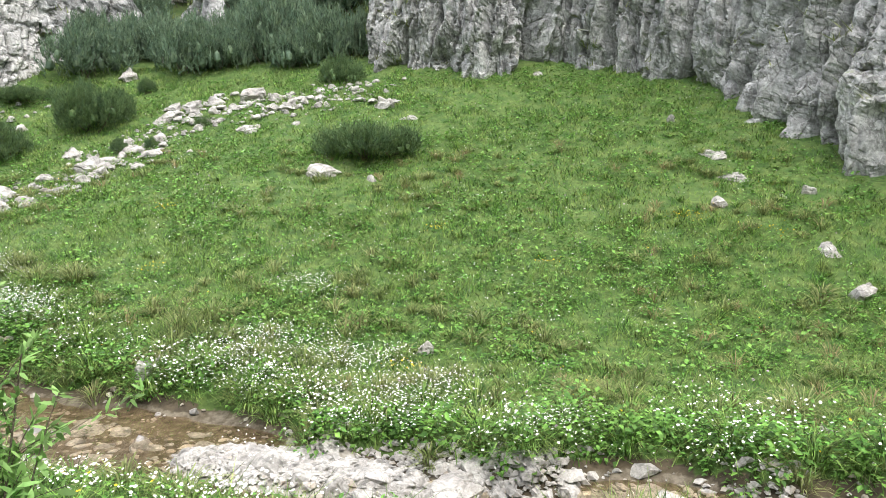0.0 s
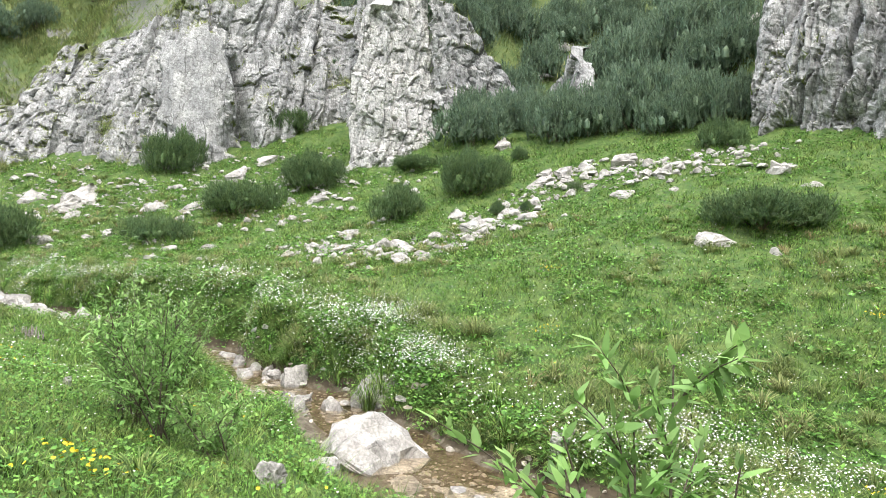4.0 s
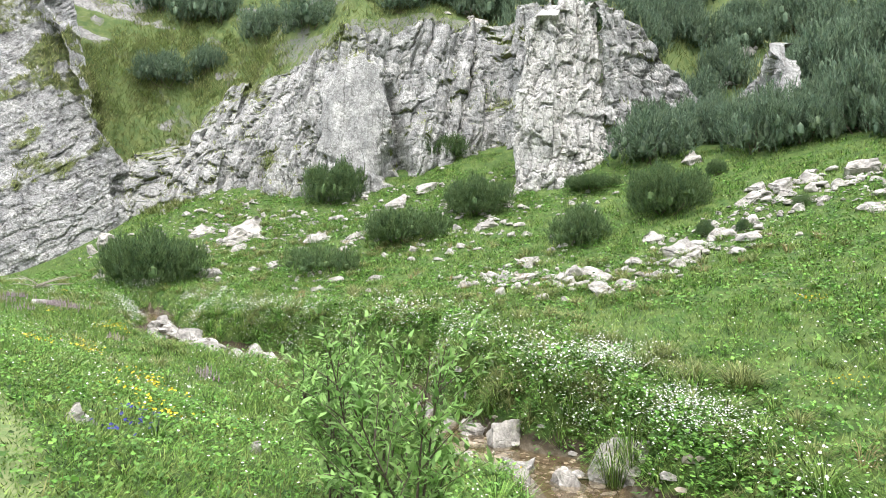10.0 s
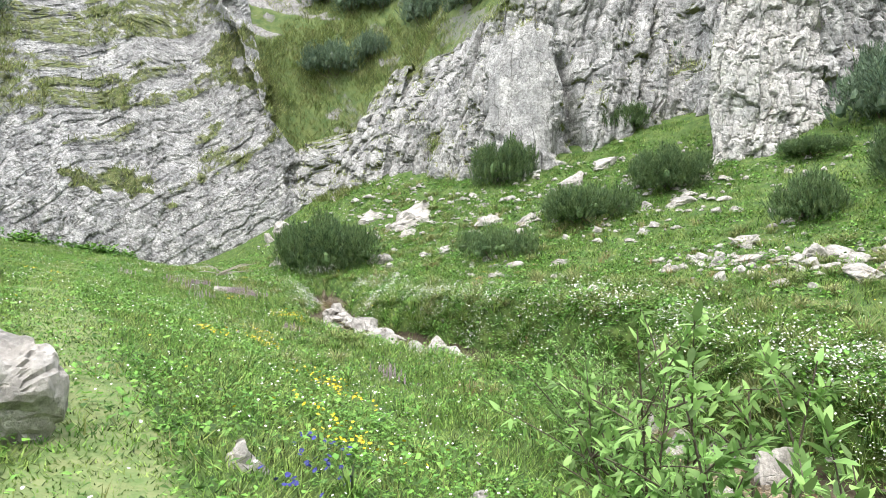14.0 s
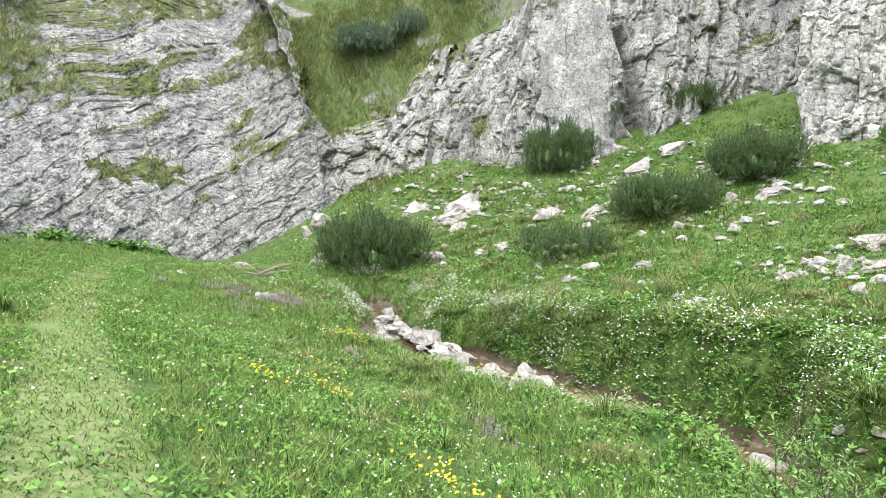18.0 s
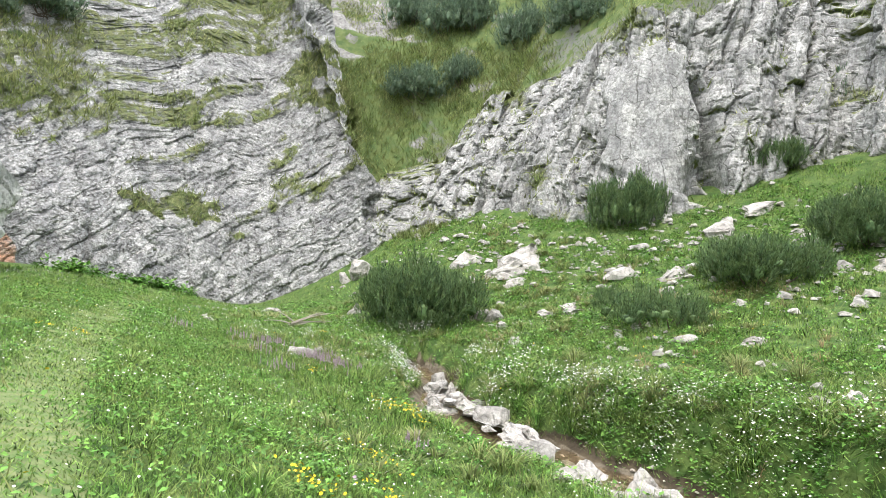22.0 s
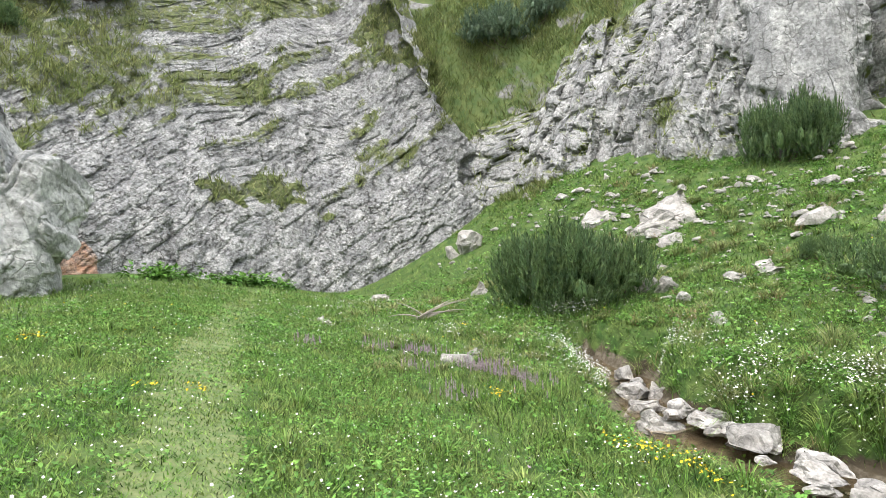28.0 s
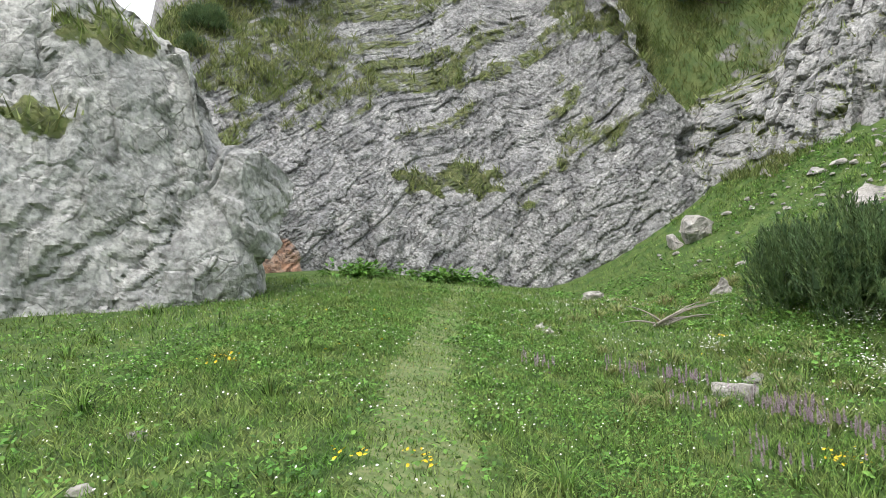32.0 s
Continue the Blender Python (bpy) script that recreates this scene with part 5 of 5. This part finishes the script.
p = np.concatenate(LEDGES)
p = np.repeat(p, 3, 0) + rng.normal(size=(len(p) * 3, 3)) * (0.1, 0.1, 0.05)
grass("ledge_grass", p[:, 0], p[:, 1], rng.uniform(0.22, 0.5, len(p)), rng.uniform(0.035, 0.075, len(p)), SEDGE, "tufts of long grass hanging on the rock ledges", 1, 0.8, foot=p[:, 2] - 0.03)
x, y = turf(26000, (-44, 10, 0, 24), 0, 0, lambda x, y: (fractal(x * 0.6, y * 0.6, 0, 3, 61) > 0.12))
grass("dry_grass", x, y, (lush(x, y) + 0.06) * rng.uniform(0.7, 1.4, len(x)), rng.uniform(0.008, 0.016, len(x)), STRAW, "pale dry grass stalks among the green", 1, 0.5)


def herbs(name, x, y, size, label, lift=0.0, flat=1.0):
    """Small broad leaves spread low over the ground, four corners each, folded along the middle."""
    n = len(x)
    z = height(x, y) + flat * lush(x, y) * rng.uniform(0.2, 1.05, n) + lift * rng.uniform(0, 1, n) ** 1.5 * clump(x * 0.7, y * 0.7)
    a = rng.uniform(0, 2 * math.pi, n)
    way = np.stack([np.cos(a), np.sin(a), rng.uniform(-0.3, 0.7, n)], 1)
    side = np.stack([-np.sin(a), np.cos(a), rng.normal(size=n) * 0.3], 1)
    at = np.stack([x, y, z], 1)
    s = (size * rng.uniform(0.5, 1.4, n))[:, None]
    v = np.stack([at, at + (way * 0.5 + side * 0.38) * s + (0, 0, 0.006), at + way * s, at + (way * 0.5 - side * 0.38) * s + (0, 0, 0.006)], 1)
    o = np.arange(n)[:, None] * 4
    return tagged(mesh_object(name, v.reshape(-1, 3), np.concatenate([o + (0, 1, 2), o + (0, 2, 3)]), HERB, False), label, "plants", kind="stuff")


x, y = turf(230000, (-42, 4, -3, 9), 0, 0, lambda x, y: (np.abs(y - path_line(x)) < 4) & (trodden(x, y) < 0.6) & (fractal(x * 1.1, y * 1.1, 0, 3, 63) > rng.uniform(-0.3, 0.3, len(x))))
herbs("clover_leaves", x, y, 0.04, "small round clover leaves in the short turf", flat=0.8)
x, y = turf(120000, (-40, 8, -1, 19), 0, 0, lambda x, y: fractal(x * 0.8, y * 0.8, 0, 4, 64) > rng.uniform(-0.15, 0.35, len(x)))
herbs("meadow_herbs", x, y, 0.055, "small broad-leaved meadow herbs among the grass")
x, y = along([(p[0], p[1] + 1.3) for p in STREAM[:11]], 22000, 0.6, True)
ok = height(x, y) > stream_at(x, y)[1] + 0.15
herbs("bank_herbs", x[ok], y[ok], 0.085, "lush broad leaves overhanging the brook", 0.45)
x, y = along([(p[0], p[1] - 1.9) for p in STREAM[:11]], 12000, 0.5, True)
ok = (height(x, y) > stream_at(x, y)[1] + 0.15) & (x < -6)
herbs("bank_herbs", x[ok], y[ok], 0.07, "lush broad leaves along the near bank of the brook")


# ---- flowers ----
WHITE = material("white_petal", (0.8, 0.8, 0.76), 0.6, 0.12, 5, 50, 0)
YELLOW = material("yellow_petal", (0.75, 0.55, 0.02), 0.6, 0.2, 5, 50, 0)
MAUVE = material("mauve_petal", (0.42, 0.32, 0.38), 0.7, 0.25, 5, 50, 0)
BLUE = material("blue_petal", (0.04, 0.045, 0.22), 0.6, 0.2, 5, 50, 0)


def patches(spots, each, wide):
    out = [(rng.normal(x, wide * k, int(each * k * k) + 6), rng.normal(y, wide * k * 0.7, int(each * k * k) + 6)) for x, y, k in spots]
    return np.concatenate([a for a, _ in out]), np.concatenate([b for _, b in out])


def flowers(name, x, y, size, mat, label, lift=1.0, over=0.0):
    ok = height(x, y) > stream_at(x, y)[1] + 0.1
    x, y = x[ok], y[ok]
    z = height(x, y) + lush(x, y) * rng.uniform(0.75, 1.25, len(x)) * lift + over * rng.uniform(0, 1, len(x))
    return heads(name, x, y, z, size * rng.uniform(0.7, 1.3, len(x)), mat, label)



def tussocks(name, cx, cy, each, tall, spread, mat, label, wide=(0.008, 0.018)):
    """Fountains of grass: blades that rise from a common foot and arch outwards."""
    n = len(cx)
    k = np.repeat(np.arange(n), each)
    big = rng.uniform(0.6, 1.4, n)[k]
    a, d = rng.uniform(0, 2 * math.pi, len(k)), np.sqrt(rng.uniform(0, 1, len(k)))
    foot = np.stack([cx[k] + np.cos(a) * d * spread * 0.35 * big, cy[k] + np.sin(a) * d * spread * 0.35 * big], 1)
    up, reach = tall * big * rng.uniform(0.6, 1.15, len(k)) * (1 - 0.35 * d), spread * big * (0.25 + d) * rng.uniform(0.6, 1.3, len(k))
    z = height(foot[:, 0], foot[:, 1]) - 0.03
    go = np.stack([np.cos(a), np.sin(a)], 1)
    side = np.stack([-np.sin(a), np.cos(a), 0 * a], 1) * rng.uniform(*wide, len(k))[:, None] / 2
    def at(out, rise):
        return np.concatenate([foot + go * (reach * out)[:, None], (z + up * rise)[:, None]], 1)
    low, mid, high, tip = at(0.0, 0.0), at(0.28, 0.7), at(0.7, 1.0), at(1.15, 0.72)
    v = np.stack([low - side, low + side, mid - side, mid + side, high - side * 0.7, high + side * 0.7, tip], 1)
    o = np.arange(len(k))[:, None] * 7
    f = np.concatenate([o + (0, 1, 2), o + (1, 3, 2), o + (2, 3, 4), o + (3, 5, 4), o + (4, 5, 6)])
    return tagged(mesh_object(name, v.reshape(-1, 3), f, mat, False), label, "grass", kind="stuff")


def rosettes(name, cx, cy, each, tall, spread, leaf, label):
    """Domes of broad pointed leaves on hidden stalks."""
    n = len(cx)
    k = np.repeat(np.arange(n), each)
    big = rng.uniform(0.6, 1.3, n)[k]
    a, d = rng.uniform(0, 2 * math.pi, len(k)), np.sqrt(rng.uniform(0, 1, len(k)))
    x, y = cx[k] + np.cos(a) * d * spread * big, cy[k] + np.sin(a) * d * spread * big
    z = height(x, y) + tall * big * (1 - 0.75 * d * d) * rng.uniform(0.35, 1.1, len(k))
    way = np.stack([np.cos(a), np.sin(a), rng.uniform(-0.7, 0.5, len(k)) + 0.4 * (1 - d)], 1) + rng.normal(size=(len(k), 3)) * 0.3
    way /= np.linalg.norm(way, axis=1)[:, None]
    side = np.cross(way, (0.0, 0.0, 1.0))
    side /= np.linalg.norm(side, axis=1)[:, None] + 1e-9
    up = np.cross(side, way)
    p, size = np.stack([x, y, z], 1), (leaf * rng.uniform(0.5, 1.3, len(k)))[:, None]
    v = np.stack([p, p + (way * 0.45 + side * 0.34 + up * 0.1) * size, p + (way * 0.5 - up * 0.02) * size, p + (way * 0.45 - side * 0.34 + up * 0.1) * size, p + (way * 1.1 - up * 0.12) * size], 1)
    o = np.arange(len(k))[:, None] * 5
    f = np.concatenate([o + (0, 1, 2), o + (0, 2, 3), o + (1, 4, 2), o + (2, 4, 3)])
    return tagged(mesh_object(name, v.reshape(-1, 3), f, HERB, False), label, "plants", kind="stuff")


def banks(n, near, far, wide):
    """Places along the brook, from near to far beyond its middle line."""
    x, y = along([(p[0], p[1]) for p in STREAM[:12]], n, wide, True)
    y = y + rng.uniform(near, far, n)
    ok = height(x, y) > stream_at(x, y)[1] + 0.16
    return x[ok], y[ok]


x, y = banks(330, 0.4, 3.0, 0.2)
tussocks("bank_grass", x, y, 120, 0.36, 0.4, BLADE, "long drooping tussocks of grass over the bank")
x, y = np.array([-11.9, -12.1, -11.75]), np.array([11.85, 12.0, 12.1])
tussocks("boulder_grass", x, y, 110, 0.75, 0.32, BLADE, "tuft of grass growing over the boulder in the brook")
tussocks("tall_tussock", np.array([-23.6]), np.array([3.33]), 220, 0.55, 0.3, BLADE, "tall upright tuft of dark green grass")
x, y = banks(170, 0.5, 4.0, 0.3)
tussocks("bank_grass", x, y, 110, 0.38, 0.38, SEDGE, "greyish arching tussocks of sedge above the brook")
x, y = banks(190, 0.5, 2.2, 0.2)
flowers("white_flowers", *patches(list(zip(x, y, rng.uniform(0.4, 0.9, len(x)))), 90, 0.45), 0.019, WHITE, "white flowers hanging over the bank of the brook", over=0.5)
x, y = banks(280, 0.4, 2.4, 0.3)
rosettes("bank_plants", x, y, 70, 0.34, 0.36, 0.085, "lush broad-leaved plants overhanging the brook")
x, y = along([(-44.6, 4.2), (-46.4, 6.0), (-47.4, 8.0), (-48.0, 9.6)], 26, 0.25)
rosettes("foot_plants", x, y, 60, 0.45, 0.4, 0.2, "dark broad-leaved plants at the foot of the rock wall")
x, y = banks(90, -2.6, -1.1, 0.3)
x, y = x[x < -6], y[x < -6]
rosettes("bank_plants", x, y, 60, 0.3, 0.34, 0.09, "broad-leaved plants along the near bank")
x, y = banks(70, -2.4, -1.0, 0.2)
x, y = x[x < -6], y[x < -6]
tussocks("bank_grass", x, y, 90, 0.34, 0.34, BLADE, "drooping grass along the near bank")
x, y = turf(420, (-44, 9, 0, 25), 0, 0, lambda x, y: trodden(x, y) < 0.05)
tussocks("tussock_grass", x, y, 60, 0.2, 0.24, BLADE, "arching tussocks of meadow grass")
x, y = turf(1100, (-44, 9, 5, 24), 0, 0, lambda x, y: (fractal(x * 0.3, y * 0.3, 0, 2, 69) > -0.05) & (y > path_line(x) + 3))
tussocks("tussock_grass", x, y, 50, 0.26, 0.3, SEDGE, "olive tussocks of sedge on the slope", (0.012, 0.024))
x, y = turf(520, (-44, 9, 4, 25), 0, 0, lambda x, y: (fractal(x * 0.3, y * 0.3, 0, 2, 66) > 0) & (y > path_line(x) + 5))
tussocks("seed_grass", x, y, 30, 0.26, 0.3, BROWN, "reddish brown seed heads of grass in clumps", (0.006, 0.014))
x, y = turf(1500, (-44, 9, 6, 27), 0, 0, lambda x, y: fractal(x * 0.35, y * 0.35, 0, 2, 68) > 0)
rosettes("meadow_plants", x, y, 50, 0.16, 0.3, 0.075, "low clumps of broad-leaved meadow plants")
x, y = turf(110000, (-48, 10, 12, 32), 0, 0, lambda x, y: fractal(x * 0.8, y * 0.8, 0, 4, 67) > rng.uniform(-0.2, 0.2, len(x)))
herbs("slope_herbs", x, y, 0.095, "low leafy herbs in patches on the slope")

x, y = np.concatenate([np.stack(strew(170000, -70, -36, -4, 44)), np.stack(strew(40000, -36, 8, 28, 48))], 1)
s = rim_at(x, y)
ok = ((x > -49) | (y < 1) | (y > 24)) & (s[0] > np.where(s[1] < 5, 0.6, np.maximum(3.2, 0.8 * s[2] + 1.2))) & (fractal(x * 0.4, y * 0.4, 0, 4, 77) > rng.uniform(-0.2, 0.25, len(x)))
x, y = x[ok], y[ok]
g = strew(26000, -62, -47, 21.5, 31)
x, y = np.concatenate([x, g[0]]), np.concatenate([y, g[1]])
grass("hill_grass", x, y, rng.uniform(0.15, 0.42, len(x)), rng.uniform(0.035, 0.075, len(x)), SEDGE, "rough grass on the steep hill above the cliffs", 1, 0.8)
x, y = strew(2600, -72, 8, -4, 48)
s = rim_at(x, y)
ok = (s[0] > s[2] + 2) & (fractal(x * 0.25, y * 0.25, 0, 3, 78) > 0.08) & ((x > -42) | (y < 15))
stones("hill_rocks", x[ok], y[ok], rng.gamma(2.0, 0.2, ok.sum()) + 0.1, "pale rocks scattered over the hillside", STONE, SCREE_BALL)

x, y = patches([(-5, 12.04, 1), (-3.57, 11.69, 1), (-2.58, 9.45, 1.2), (-5.65, 10.36, 1), (-2.09, 10.54, 0.8), (-0.21, 8.65, 0.7), (-10.69, 12.66, 0.8), (-4.3, 7.5, 0.7), (-4.85, 5.01, 0.6), (-3.34, 4.42, 0.7), (-13.37, 12.93, 0.6), (-11.09, 12.61, 0.9), (-6.02, 11.7, 0.8), (-5.32, 14.72, 0.8), (-13.5, 14.65, 1), (-13.23, 12.89, 0.5), (-10.99, 12.7, 1), (-13.1, 14.44, 1), (-26.39, 15.01, 1.3), (-31.45, 14.56, 1), (-24.28, 15.02, 1.2), (-32.87, 13.29, 0.9), (-31.56, 12.63, 0.8), (-31.6, 13.23, 0.6), (-34.99, 14.75, 0.8), (-34.93, 11.15, 0.4), (-17.97, 14.61, 1), (-13.26, 14.26, 1)], 520, 0.55)
flowers("white_flowers", x, y, 0.0135, WHITE, "clusters of small white flowers along the brook", over=0.25)
x, y = turf(30000, (-44, 8, -3, 26), 0, 0, lambda x, y: fractal(x * 0.35, y * 0.35, 0, 3, 81) > rng.uniform(-0.3, 0.3, len(x)))
flowers("white_flowers", x, y, 0.011, WHITE, "small white daisies scattered through the meadow")
x, y = turf(15000, (-46, 9, 7, 30), 0, 0, lambda x, y: fractal(x * 0.4, y * 0.4, 0, 3, 83) > rng.uniform(-0.1, 0.4, len(x)))
flowers("white_umbels", x, y, 0.017, WHITE, "white umbel flowers scattered over the slope", 1.1)
x, y = turf(2600, (-40, 9, 7, 28), 0, 0, lambda x, y: fractal(x * 0.35, y * 0.35, 0, 3, 85) > 0.12)
flowers("pink_flowers", x, y, 0.022, MAUVE, "dull pink flowers in patches on the slope")
x, y = patches([(-17.81, 7.06, 1.3), (-8.99, 3.74, 1), (-27.37, 10.1, 0.9), (-26.53, 10, 1), (-26.02, 10.12, 0.8), (-21.58, 6.58, 0.8), (-21.18, 7.4, 0.9), (-2.62, 17.99, 0.8), (-10.75, 19.23, 0.8), (-9.26, 15.16, 0.8), (0.3, 16.83, 0.8), (4.55, 19.07, 1.3), (6.54, 18.13, 0.8), (-2.67, 11.47, 0.7), (-22.27, 7.58, 0.6), (-22.01, 6.55, 0.6), (-32.24, 2.65, 0.7), (-29.71, 9.48, 0.7), (-28.51, 4.19, 0.4), (-14.77, 5.62, 1.1), (-28.62, 4.77, 0.5), (-23.68, 8.22, 0.8), (-36.06, 12.03, 0.5)], 46, 0.24)
flowers("yellow_flowers", x, y, 0.018, YELLOW, "bright yellow flowers in loose clumps in the grass", 1.1)
x, y = turf(900, (-40, 8, -2, 24), 0, 0, lambda x, y: fractal(x * 0.25, y * 0.25, 0, 2, 91) > 0.05)
flowers("yellow_flowers", x, y, 0.018, YELLOW, "single yellow buttercups scattered through the meadow")
x, y = patches([(-13.72, 5.02, 1), (-14.24, 5.27, 0.8), (-13.31, 4.59, 0.6)], 22, 0.2)
flowers("blue_flowers", x, y, 0.02, BLUE, "deep blue gentians low in the grass", 0.8)


def spires(name, x, y, label):
    """Upright mauve flower spikes: each a tapering stalk wound with short petals."""
    n, per = len(x), 30
    z = height(x, y) + lush(x, y) * 0.6
    k = np.tile(np.linspace(0, 1, per), n)
    a = k * 40 + np.repeat(rng.uniform(0, 6, n), per)
    tall = np.repeat(rng.uniform(0.1, 0.17, n), per)
    at = np.stack([np.repeat(x, per), np.repeat(y, per), np.repeat(z, per) + k * tall + 0.1], 1)
    way = np.stack([np.cos(a), np.sin(a), np.full(len(a), 0.5)], 1)
    v, f = spikes(at, way, 0.024 * (1.15 - k * 0.7), np.full(len(at), 0.009))
    return tagged(mesh_object(name, v, f, MAUVE, False), label, "flower", kind="stuff")


x, y = patches([(-33.19, 7.25, 0.7), (-33.39, 8.73, 0.9), (-32.82, 9.57, 1), (-31.53, 10.25, 1), (-29.79, 8.73, 0.8), (-31.48, 8.87, 0.7), (-33.1, 9.3, 0.8), (-31.54, 10.1, 0.9), (-30.02, 10.37, 1), (-31.2, 10.41, 0.9), (-30.97, 10.2, 0.8), (-24.38, 9.19, 0.5), (-19.25, 9.03, 0.6), (-19.88, 9.2, 0.5)], 22, 0.34)
spires("bistort_spikes", x, y, "pale mauve flower spikes standing above the grass by the path")
